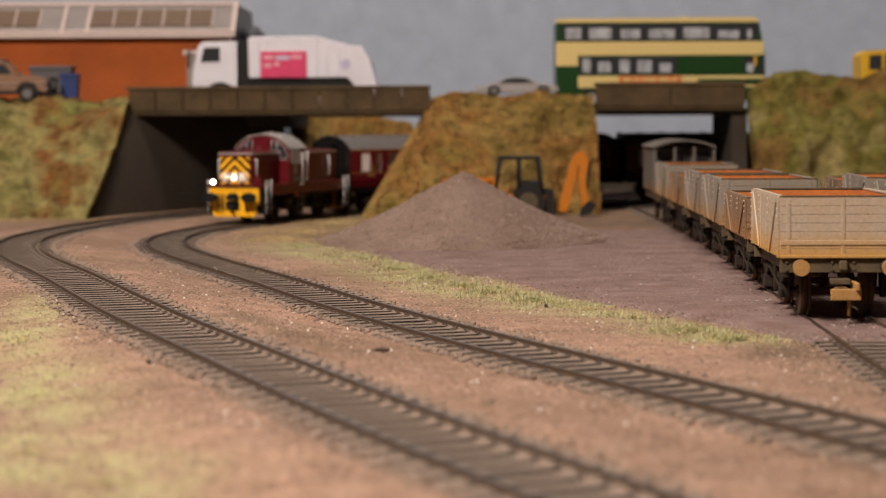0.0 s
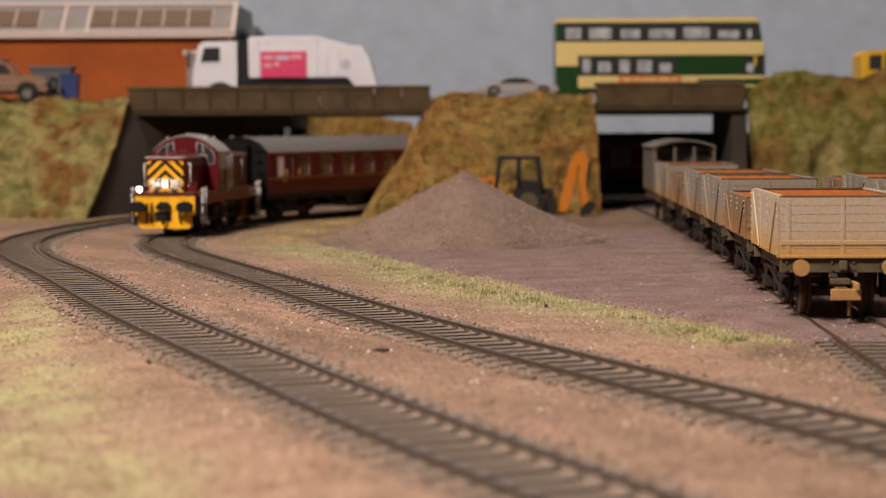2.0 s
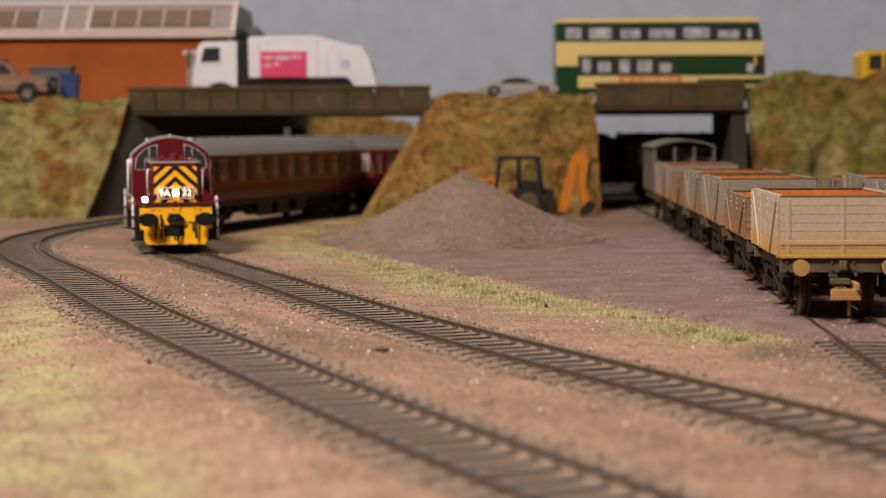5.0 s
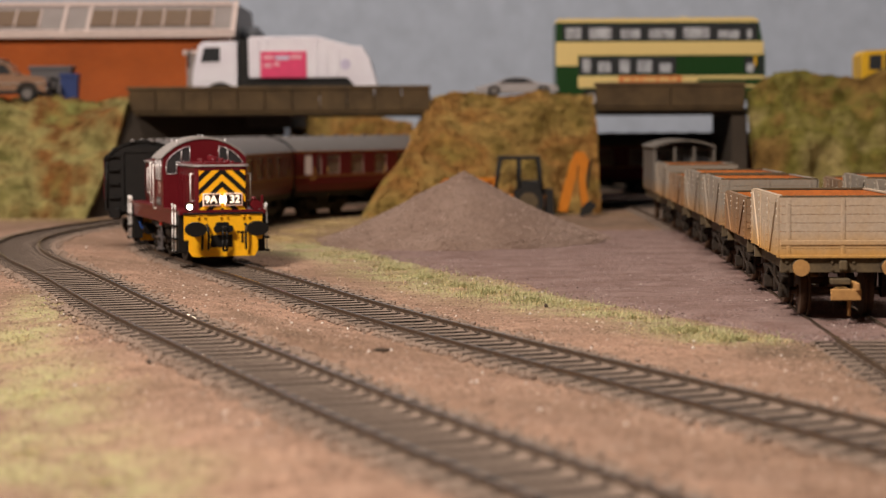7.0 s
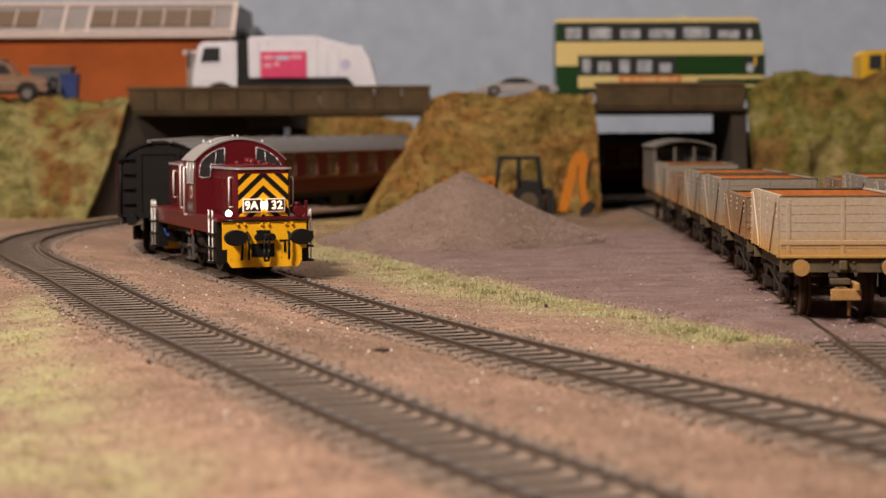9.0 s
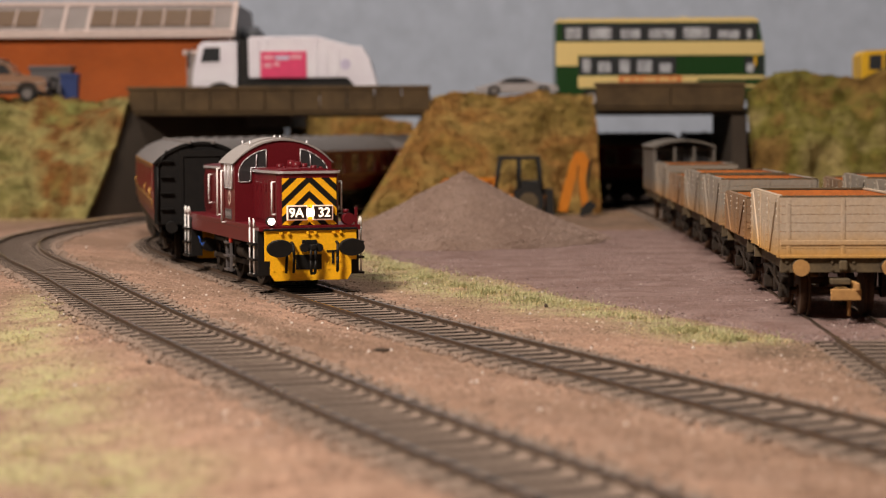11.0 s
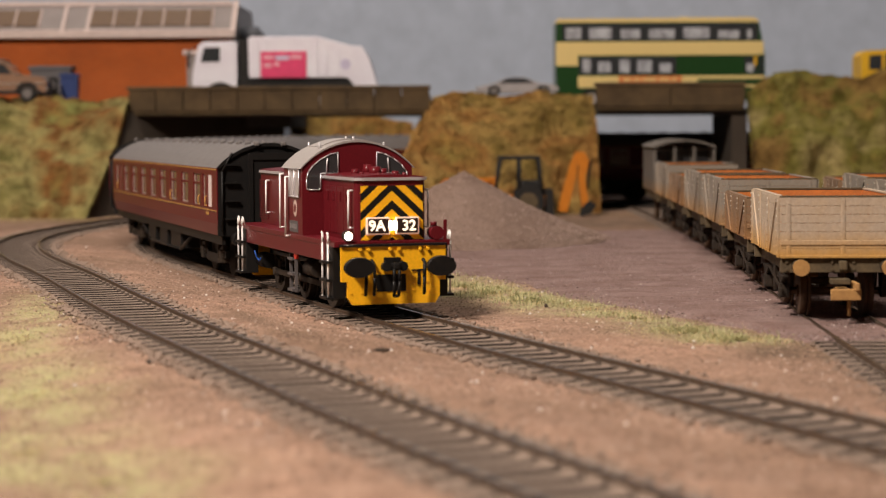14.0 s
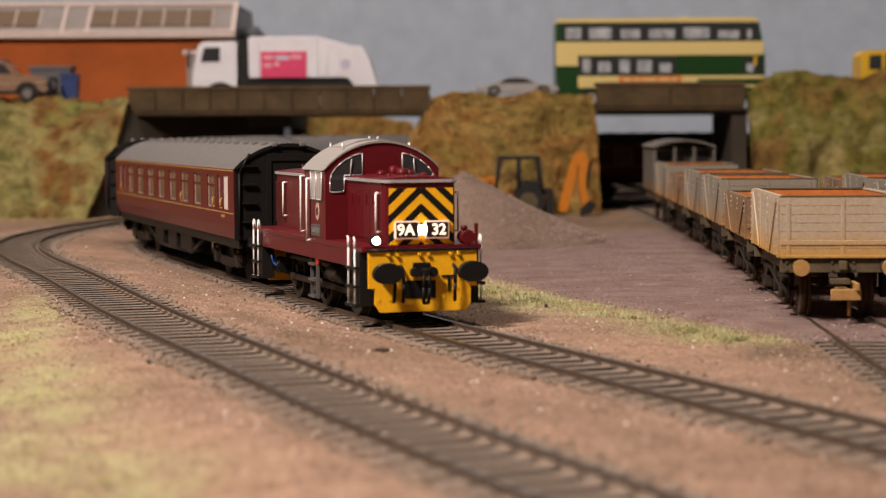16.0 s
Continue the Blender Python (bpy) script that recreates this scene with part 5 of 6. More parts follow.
def road_wheel(parent, x, y, z, r, width, rim=None):
    """A tyre with a rim, axle along y."""
    t = rod(bmesh.new(), (x, y - width / 2, z + r), (x, y + width / 2, z + r), r, 24)
    bmesh.ops.bevel(t, geom=[e for e in t.edges if len(e.link_faces) == 2 and e.calc_face_angle(0) > 1.0], offset=r * 0.12, segments=2, affect="EDGES")
    w = part("tyre", t, TYRE, parent)
    part("rim", rod(bmesh.new(), (x, y - width * 0.53, z + r), (x, y + width * 0.53, z + r), r * 0.58, 16), rim or SILVER, w)
    return w


def bus():
    B = thing("double_decker_bus", "green and cream double-decker bus standing on the bridge road", "bus", "", place(72.5, 1294, 61.05))
    Lg, Wd = 133.0, 32.5
    # near side faces the viewer (y = 0); z from the road
    outline = [(0.6, 5), (0, 8), (0, 54), (1.5, 56.6), (126, 57.2), (129, 55.5), (133, 34), (133.4, 10), (132, 5)]
    part("body", prism(bmesh.new(), outline, "y", 0.4, Wd), BUS_GREEN, B)
    part("roof", prism(bmesh.new(), [(0.2, 54.8), (1.5, 57.3), (126, 57.9), (129, 55.8), (129, 54.8)], "y", -0.1, Wd + 0.5), BUS_CREAM, B, "cream roof with soft edges")
    part("cream_band", box(bmesh.new(), 0, 132, 0, 0.6, 34.0, 42.6), BUS_CREAM, B)
    part("cream_corner", box(bmesh.new(), 0, 14, 0.05, 0.6, 27.4, 34.0), BUS_CREAM, B)
    part("lower_band", box(bmesh.new(), 14, 132.6, 0, 0.6, 13.5, 21.0), BUS_CREAM, B)
    part("green_line", box(bmesh.new(), 90, 132.8, -0.15, 0.6, 15.0, 18.8), BUS_GREEN, B)
    part("advert", box(bmesh.new(), 40, 80, -0.3, 0.6, 16.2, 20.9), AD_ORANGE, B, "orange advert strip")
    for i, (a, w) in enumerate(((43, 5), (49.5, 4), (55, 9), (65.5, 7), (74, 3))):
        part("advert_bar", box(bmesh.new(), a, a + w, -0.4, 0.6, 17.8, 19.4), BUS_CREAM, B)
    upper = [(5, 18.5), (20, 38), (40, 56), (58, 78), (80, 100), (102, 119), (120.5, 127)]
    part("window_band", box(bmesh.new(), 4, 128.5, 0.2, 0.6, 43.2, 53.9), BUS_GLASS, B, "dark glazed band")
    part("window_band", box(bmesh.new(), 14.6, 76.5, 0.2, 0.6, 22.0, 32.9), BUS_GLASS, B, "dark glazed band")
    for a, b_ in upper:
        p = part("upper_window", box(bmesh.new(), a, b_, 0.1, 0.5, 43.8, 53.4), BUS_GLASS, B)
        part("seat_back", box(bmesh.new(), a + 1.2, b_ - 2.5, 0.0, 0.12, 44.4, 49.5 + (a % 3)), SEAT, p)
    lower = [(15.5, 24), (25.5, 37), (39, 49), (50.5, 63), (64.5, 75.5), (120, 128)]
    for a, b_ in lower:
        p = part("lower_window", box(bmesh.new(), a, b_, 0.1, 0.5, 22.6, 32.4), BUS_GLASS, B)
        part("seat_back", box(bmesh.new(), a + 1.4, b_ - 2.0, 0.0, 0.12, 23.0, 28.5 + (a % 4)), SEAT, p)
    part("windscreen", prism(bmesh.new(), [(129.5, 21), (131.9, 21), (131.9, 33), (129.5, 33)], "y", -0.05, 4), BUS_GLASS, B)
    part("mirror", box(bmesh.new(), 126, 127.6, -2.2, -0.4, 27, 33, 0.4), PLANT_YELLOW, B, "yellow-black mirror")
    for x in (22, 100):
        for y in (2, Wd - 2):
            road_wheel(B, x, y, 0, 6.4, 4.2)
    part("ventilator", box(bmesh.new(), 80, 85, 12, 20, 57.3, 58.8, 0.4), BUS_CREAM, B)
    return B


bus()


def refuse_truck():
    T = thing("refuse_truck", "dirty white refuse lorry with pink side panel on the bridge", "lorry", "", place(-164, 1284, 61.05))
    # cab at the low end of x
    part("cab", prism(bmesh.new(), [(6, 9), (6.5, 24), (10, 41), (13, 43.6), (33, 44), (34.5, 42), (34.5, 9)], "y", 0, 31), TRUCK_WHITE, T)
    w = part("cab_window", prism(bmesh.new(), [(11.4, 30.5), (13.5, 39.8), (24, 40.2), (24, 31)], "y", -0.25, 0.1), BUS_GLASS, T)
    part("window_rim", frame_strip(bmesh.new(), [(10.8, 30), (13.1, 40.4), (24.6, 40.8), (24.6, 30.4)], "y", -0.45, 0.3, 0.12), TRUCK_WHITE, w)
    part("windscreen", prism(bmesh.new(), [(6.35, 25), (7.0, 24.6), (10.2, 39.6), (9.6, 39.8)], "y", 2, 29), BUS_GLASS, T)
    part("mirror", box(bmesh.new(), 3.6, 5.0, -3, -0.5, 27, 38, 0.5), TYRE, T)
    part("mirror_arm", rod(bmesh.new(), (4.4, -1.5, 37), (9, 0, 41), 0.4, 6), TYRE, T)
    part("door_line", box(bmesh.new(), 10, 25, -0.12, 0.1, 18, 18.5), SILVER, T)
    part("bumper", box(bmesh.new(), 4.8, 12, -0.5, 31.5, 6, 13, 0.6), TRUCK_WHITE, T)
    part("gear_gap", box(bmesh.new(), 35, 41.5, 3, 28, 12, 45, 0.6), TYRE, T)
    body = prism(bmesh.new(), [(42, 20.5), (41.5, 45.5), (44, 46.6), (85, 46.6), (107, 40.6), (113.5, 40.3), (118, 33), (123.5, 15), (122, 11), (110, 14), (104, 20.5)], "y", -0.6, 31.6)
    bmesh.ops.bevel(body, geom=list(body.edges), offset=0.5, segments=1, affect="EDGES")
    bd = part("body", body, TRUCK_WHITE, T)
    for x in (47, 52.5, 84, 90, 97):
        part("body_rib", box(bmesh.new(), x, x + 1.6, -1.3, -0.4, 21, 45 if x < 86 else 38, 0.3), TRUCK_WHITE, bd)
    part("tail_arm", prism(bmesh.new(), [(103, 41), (110, 40), (120, 16), (114, 14)], "y", -1.8, -0.5), TRUCK_WHITE, bd)
    pk = part("side_panel", box(bmesh.new(), 49.5, 78.5, -1.6, -1.2, 20.7, 37.2, 0.2), PINK, bd, "pink side panel with pale bars")
    for a, b_, z in ((51.5, 57.5, 32.2), (59, 67.5, 31.9), (68.5, 75.5, 32.4), (51.5, 56.5, 27.2), (58, 61.5, 28)):
        part("panel_bar", box(bmesh.new(), a, b_, -1.75, -1.6, z, z + 2.6), PINK_PALE if a != 59 else LILAC, pk)
    part("lilac_patch", rod(bmesh.new(), (103, -0.9, 29), (103, -0.55, 29), 3.4, 16), LILAC, bd)
    part("chassis", box(bmesh.new(), 10, 108, 1.5, 29.5, 7, 20.4, 0.4), TYRE, T)
    for x in (24, 84, 100):
        part("mudguard", prism(bmesh.new(), [(x + 11.5 * math.cos(a), 6.6 + 11.5 * math.sin(a)) for a in np.linspace(0.1, math.pi - 0.1, 12)] + [(x + 7.4 * math.cos(a), 6.6 + 7.4 * math.sin(a)) for a in np.linspace(math.pi - 0.1, 0.1, 12)], "y", -0.3, 5), TYRE, T)
        for y in (3, 28):
            road_wheel(T, x, y, 0, 6.6, 4.5)
    return T


refuse_truck()


def car(name, label, at, material, low):
    """A car seen from its side, nose at high x."""
    C = thing(name, label, "car", "", at)
    Wd = 23.0
    if low:
        out = [(0, 4), (0.6, 8), (4, 10.4), (14, 11), (22, 15.6), (30, 16.6), (38, 15.2), (46, 10.6), (54, 9), (57, 6.4), (57, 3), (50, 2.4), (6, 2.4)]
        glass = [(17, 11.4), (23, 15), (30, 15.8), (36.6, 14.8), (42, 11.2)]
    else:
        out = [(0, 7), (0, 15), (2, 16.4), (4, 24), (8, 25.4), (32, 25), (38, 17.2), (54, 15.6), (57, 13), (57, 6), (50, 5), (5, 5)]
        glass = [(5, 17.2), (7, 23.6), (31, 23.4), (35.4, 17.4)]
    body = prism(bmesh.new(), out, "y", 0, Wd)
    bmesh.ops.bevel(body, geom=list(body.edges), offset=0.7, segments=2, affect="EDGES")
    part("body", body, material, C)
    part("side_glass", prism(bmesh.new(), glass, "y", -0.15, 0.3), BUS_GLASS, C)
    part("side_glass", prism(bmesh.new(), glass, "y", Wd - 0.3, Wd + 0.15), BUS_GLASS, C)
    for x in (11, 45):
        for y in (1.2, Wd - 1.2):
            road_wheel(C, x, y, 0, 4.6 if low else 5.2, 3.2, GREY_ROOF)
    part("headlight", rod(bmesh.new(), (56.2, 3.5, 8.5 if low else 12), (57.4, 3.5, 8.5 if low else 12), 1.3, 12), CHROME, C)
    part("bumper", box(bmesh.new(), 55.8, 58, 0.5, Wd - 0.5, 4.6 if low else 6.4, 6.4 if low else 9, 0.4), CHROME if not low else material, C)
    if not low:
        part("side_trim", box(bmesh.new(), 1, 56, -0.5, 0.1, 10.6, 11.6, 0.2), CHROME, C, "shiny side trim")
        part("bull_bar", hand_rail(bmesh.new(), [(58.4, 2, 5), (59.6, 2, 14.5), (59.6, 21, 14.5), (58.4, 21, 5)], 0.9), TYRE, C, "black front guard")
        part("wheel_arch", prism(bmesh.new(), [(45 + 7.4 * math.cos(a), 5.2 + 7.4 * math.sin(a)) for a in np.linspace(0, math.pi, 12)] + [(45 + 5.6 * math.cos(a), 5.2 + 5.6 * math.sin(a)) for a in np.linspace(math.pi, 0, 12)], "y", -0.6, 3), TYRE, C)
        part("window_pillar", box(bmesh.new(), 18.5, 20, -0.3, 0.2, 17.2, 23.6, 0.1), material, C)
        part("lower_sill", box(bmesh.new(), 3, 54, -0.3, 0.4, 4.6, 7.0, 0.2), TYRE, C)
        part("roof_rack", box(bmesh.new(), 9, 30, 2, 21, 25.6, 26.6, 0.3), GREY_ROOF, C)
        for x in (38.5, 22):
            part("door_mirror", box(bmesh.new(), x - 0.7, x + 0.7, -1.6, -0.1, 16.6, 18.4, 0.3), CHROME, C)
    return C


car("off_road_car", "champagne gold off-road car parked on the grass bank", place(-304, 1268, 67.2), GOLD, False)
car("sports_car", "silver sports car on the road beyond the bank", place(73, 1289, 69.2, 180), SILVER_CAR, True).scale = (0.9, 0.9, 0.72)


def backhoe():
    """Orange digger behind the gravel heap: cab, loader arms in front and folded boom behind."""
    D = thing("backhoe_digger", "orange backhoe digger with dark cab behind the gravel heap", "digger", "", place(-7.5, 1146, -1.5))
    part("chassis", box(bmesh.new(), 14, 66, 4, 22, 6, 13, 0.6), DIGGER, D)
    part("bonnet", prism(bmesh.new(), [(14, 13), (14, 21), (38, 23), (38, 13)], "y", 6, 20), DIGGER, D)
    cab = bmesh.new()
    for x in (38.5, 51, 64):
        for y in (3, 23):
            rod(cab, (x - (1.5 if x < 40 else 0), y, 13), (x + (2 if x < 40 else -2 if x > 60 else 0), y, 33.5), 1.1, 8)
    box(cab, 39, 63, 2, 24, 33, 35, 0.5)
    part("cab_frame", cab, TYRE, D)
    part("cab_lower", box(bmesh.new(), 50, 64.5, 3.4, 22.6, 12, 21, 0.5), TYRE, D)
    for a, b_ in ((40, 50.4), (51.6, 63)):
        part("cab_pane", box(bmesh.new(), a, b_, 2.9, 3.2, 20, 33), GLASS, D).visible_shadow = False
    for x, r in ((20, 5.5), (56, 9.2)):
        for y in (2.5, 23.5):
            road_wheel(D, x, y, 0, r, 5, WFRAME)
    la = prism(bmesh.new(), [(6, 20), (8, 22.5), (34, 23), (34, 20.5)], "y", 2, 4)
    prism(la, [(2, 6), (6, 21), (9, 21), (6, 6)], "y", 2, 4)
    part("loader_arm", la, DIGGER, D)
    part("bucket", prism(bmesh.new(), [(-7, 0.5), (-6, 1.5), (2, 1.5), (3, 12), (5, 12), (4, 0.2)], "y", 1, 25), DIGGER, D)
    boom = prism(bmesh.new(), [(72.5, 3), (78.5, 3), (83.5, 22), (84.2, 29), (87.5, 35.5), (83.5, 37), (80.5, 31)], "y", 10, 13.5)
    part("boom", boom, DIGGER, D, "orange folded boom")
    part("dipper", prism(bmesh.new(), [(83, 37.2), (88.5, 37), (91, 32), (88.6, 22), (91, 6), (87, 5), (84.8, 22), (85.2, 30)], "y", 9, 14.5), DIGGER, D)
    part("ram", rod(bmesh.new(), (91.6, 11.8, 32), (90.4, 11.8, 16), 0.9, 10), TYRE, D)
    part("hind_bucket", prism(bmesh.new(), [(86, 0.6), (92, 2), (95, 7), (91, 9.5), (87, 6)], "y", 6, 18), TYRE, D)
    part("stabiliser", prism(bmesh.new(), [(66, 0), (71, 0), (70, 16), (66, 16)], "y", 2, 24), TYRE, D)
    return D


backhoe()


def plant_lorry():
    P = thing("yellow_plant_machine", "yellow plant machine half hidden above the bushes", "digger", "", place(266, 1290, 61.05))
    part("body", prism(bmesh.new(), [(0, 8), (0, 33), (3, 36), (24, 37), (28, 30), (48, 28), (50, 8)], "y", 0, 28), PLANT_YELLOW, P)
    part("cab_window", prism(bmesh.new(), [(5, 24), (5, 33), (13, 33.6), (13, 24)], "y", -0.3, 0.1), BUS_GLASS, P)
    part("cab_window", prism(bmesh.new(), [(15, 24), (15, 33.6), (23, 34), (24, 24)], "y", -0.3, 0.1), BUS_GLASS, P)
    for x in (10, 40):
        for y in (2, 26):
            road_wheel(P, x, y, 0, 7.5, 5)
    return P


plant_lorry()

# ---------------------------------------------------------------- brick warehouse with a glazed roof, bins and post
BRICKS, nt, b = nodes_of("orange_brick_sheet")
bt = nt.nodes.new("ShaderNodeTexBrick")
bt.inputs["Scale"].default_value = 1.0
bt.inputs["Brick Width"].default_value, bt.inputs["Row Height"].default_value, bt.inputs["Mortar Size"].default_value = 2.9 * M, 1.0 * M, 0.1 * M
bt.inputs["Color1"].default_value, bt.inputs["Color2"].default_value, bt.inputs["Mortar"].default_value = (0.41, 0.085, 0.008, 1), (0.35, 0.07, 0.007, 1), (0.34, 0.095, 0.02, 1)
mp = nt.nodes.new("ShaderNodeMapping")
mp.inputs["Rotation"].default_value = (radians(90), 0, 0)
nt.links.new(nt.nodes.new("ShaderNodeTexCoord").outputs["Object"], mp.inputs[0])
nt.links.new(mp.outputs[0], bt.inputs["Vector"])
tone = ramp(nt, noise_of(nt, 0.03, 4.0, 0.6), [(0.3, (0.82, 0.8, 0.8)), (0.7, (1.1, 1.1, 1.1))])
nt.links.new(mix_colour(nt, 0.9, bt.outputs[0], tone, "MULTIPLY"), b.inputs["Base Color"])
b.inputs["Roughness"].default_value = 0.85
PALE_TRIM = paint("pale_pinkish_trim", (0.60, 0.49, 0.455), 0.6, worn=(0.42, 0.33, 0.30), amount=0.4, relief=0)
GLAZE = paint("milky_roof_glazing", (0.27, 0.235, 0.225), 0.45, worn=(0.21, 0.18, 0.17), amount=0.6, scale=0.05, relief=0)
GLAZE_BROWN = paint("brown_roof_panel", (0.16, 0.105, 0.068), 0.5, worn=(0.12, 0.08, 0.055), amount=0.5, relief=0)


def warehouse():
    H = thing("warehouse", "orange brick warehouse with pale-framed glazed roof behind the road", "building", "", place(-560, 1362, 58))
    Wx = 421.0
    part("wall", box(bmesh.new(), 0, Wx - 3, 0, 150, 0, 53.6), BRICKS, H)
    a, c = Vector((0, -4.0, 55.4)), Vector((0, 22.0, 76.5))
    up = (c - a)
    roof = part("roof", prism(bmesh.new(), [(-4, 53.4), (-4, 55.2), (22, 76.3), (130, 76.3), (150, 52.4), (150, 50.6)], "x", 0, Wx), GLAZE, H, "milky glazed roof")
    part("gutter", box(bmesh.new(), -1, Wx + 1.2, -6.0, -3.2, 52.5, 56.1, 0.4), PALE_TRIM, H, "pale gutter board")
    part("ridge", box(bmesh.new(), -1, Wx - 4, 20.5, 23.5, 75.6, 78.2, 0.5), PALE_TRIM, H)

    def slope_bar(x0, x1, t0, t1, lift, thick, mat, name, parent):
        n = Vector((0, -up.z, up.y)).normalized()
        p = [a + up * t0 + n * lift, a + up * t1 + n * lift]
        bm = bmesh.new()
        vs = []
        for x in (x0, x1):
            for q in (p[0], p[0] + n * thick, p[1] + n * thick, p[1]):
                vs.append(bm.verts.new((x, q.y, q.z)))
        for f in ((3, 2, 1, 0), (4, 5, 6, 7), (0, 1, 5, 4), (1, 2, 6, 5), (2, 3, 7, 6), (3, 0, 4, 7)):
            bm.faces.new([vs[i] for i in f])
        bmesh.ops.recalc_face_normals(bm, faces=bm.faces)
        return part(name, bm, mat, parent)
    # brown lights in groups of five with two plain bays between the groups
    pitch = 16.6
    x, k = 406.0, 0
    while x > 40:
        if k % 7 < 5:
            slope_bar(x - pitch + 0.6, x - 0.6, 0.24, 0.76, 0.15, 0.7, GLAZE_BROWN, "roof_light", roof)
            slope_bar(x - 0.45, x + 0.45, 0.2, 0.8, 0.2, 1.0, PALE_TRIM, "glazing_bar", roof)
        else:
            slope_bar(x - 1.1, x + 1.1, 0.0, 1.0, 0.2, 1.2, PALE_TRIM, "glazing_bar", roof)
        x -= pitch
        k += 1
    slope_bar(20, Wx, 0.93, 1.0, 0.25, 0.9, PALE_TRIM, "upper_rail", roof)
    slope_bar(Wx - 2.0, Wx + 1.2, -0.02, 1.02, 0.0, 2.2, PALE_TRIM, "barge_board", roof)
    slope_bar(20, Wx, 0.04, 0.09, 0.25, 0.9, PALE_TRIM, "lower_rail", roof)
    return H


warehouse()
BIN_BLUE = paint("blue_bin", (0.014, 0.036, 0.15), 0.5, relief=0)
SKIP = paint("dark_grey_skip", (0.10, 0.095, 0.10), 0.6)
sk = thing("skip_container", "dark grey lidded container beside the warehouse", "container", "", place(-262, 1302, 66.5))
part("hull", prism(bmesh.new(), [(0, 0), (-2, 22), (24, 22), (22, 0)], "y", 0, 16), SKIP, sk)
part("rim", box(bmesh.new(), -3, 25, -0.8, 16.8, 21.6, 24, 0.4), SKIP, sk)
bn = thing("blue_bin", "blue wheeled rubbish bin beside the container", "bin", "", place(-243.5, 1296, 66.5))
part("tub", prism(bmesh.new(), [(0.6, 1), (0, 17), (11, 17), (10.4, 1)], "y", 0, 9), BIN_BLUE, bn)
part("lid", prism(bmesh.new(), [(-0.6, 17), (0, 19), (11, 19), (11.6, 17)], "y", -0.6, 9.6), BIN_BLUE, bn)
for x in (1.5, 9.5):
    part("castor", rod(bmesh.new(), (x - 0.5, 1.5, 0.8), (x + 0.5, 1.5, 0.8), 0.8, 10), TYRE, bn)
pt = thing("gate_post", "grey concrete post with a pale cap by the road", "post", "", place(-164, 1330, 61))
part("shaft", box(bmesh.new(), -3, 4, 0, 7, 0, 37, 0.4), GLAZE, pt)
part("cap", box(bmesh.new(), -5.5, 5.5, -2, 9, 37, 40, 0.6), PALE_TRIM, pt)
SILO = paint("blue_grey_silo", (0.10, 0.105, 0.12), 0.6)
sl = thing("storage_silo", "dark grey rounded silo behind the warehouse gable", "silo", "", place(-140, 1405, 58))
so = bmesh.new()
rod(so, (8, 0, 0), (8, 0, 52), 13, 24)
rod(so, (8, 0, 52), (8, 0, 62), 13, 24, 5)
part("drum", so, SILO, sl)
structure("ground_behind", box(bmesh.new(), -900, -100, 1347, 1600, 50, 58), ROAD, "raised yard behind the road", category="yard")


# ---------------------------------------------------------------- grass tufts and litter
def blade_material(name, a, b_):
    m, nt, b = nodes_of(name)
    info = nt.nodes.new("ShaderNodeNewGeometry")
    c = ramp(nt, info.outputs["Random Per Island"], [(0.0, a), (0.6, b_), (1.0, tuple(min(1, x * 1.5) for x in b_))])
    nt.links.new(c, b.inputs["Base Color"])
    b.inputs["Roughness"].default_value = 0.8
    b.inputs["Specular IOR Level"].default_value = 0.2
    return m


GREEN_BLADE = blade_material("static_grass_green", (0.165, 0.175, 0.07), (0.35, 0.335, 0.175))
STRAW_BLADE = blade_material("static_grass_straw", (0.32, 0.22, 0.09), (0.50, 0.39, 0.20))


def grass(name, patches, material, label, length, seed):
    """patches: (x, y, radius x, radius y, turn, count)."""
    rng = random.Random(seed)
    V, F = [], []
    for cx, cy, rx, ry, turn, count in patches:
        ct, st = math.cos(radians(turn)), math.sin(radians(turn))
        for _ in range(count):
            a, r = rng.uniform(0, 6.283), min(1.3, abs(rng.gauss(0, 0.7)))
            u, v = rx * r * math.cos(a), ry * r * math.sin(a)
            x, y = cx + u * ct - v * st, cy + u * st + v * ct
            if noise.noise(Vector((x * 0.09, y * 0.05, seed))) < -0.22:
                continue
            l = rng.uniform(*length)
            lean = rng.uniform(0.5, 1.5)
            d = rng.uniform(0, 6.283)
            dx, dy = math.cos(d) * l * math.sin(lean), math.sin(d) * l * math.sin(lean)
            w = rng.uniform(0.03, 0.065)
            px, py = -math.sin(d) * w, math.cos(d) * w
            z = ground_z(x, y)
            k = len(V)
            V += [(x - px, y - py, z), (x + px, y + py, z), (x + dx * 0.5 + px, y + dy * 0.5 + py, z + l * math.cos(lean) * 0.65), (x + dx * 0.5 - px, y + dy * 0.5 - py, z + l * math.cos(lean) * 0.65), (x + dx, y + dy, z + l * math.cos(lean))]
            F += [(k, k + 1, k + 2, k + 3), (k + 3, k + 2, k + 4)]
    me = bpy.data.meshes.new(name)
    me.from_pydata([(x * M, y * M, z * M) for x, y, z in V], [], F)
    me.materials.append(material)
    return tagged(new(name, me), label, "grass", "", "stuff")


def ground_z(x, y):
    return ground_height(x, y) - 0.2


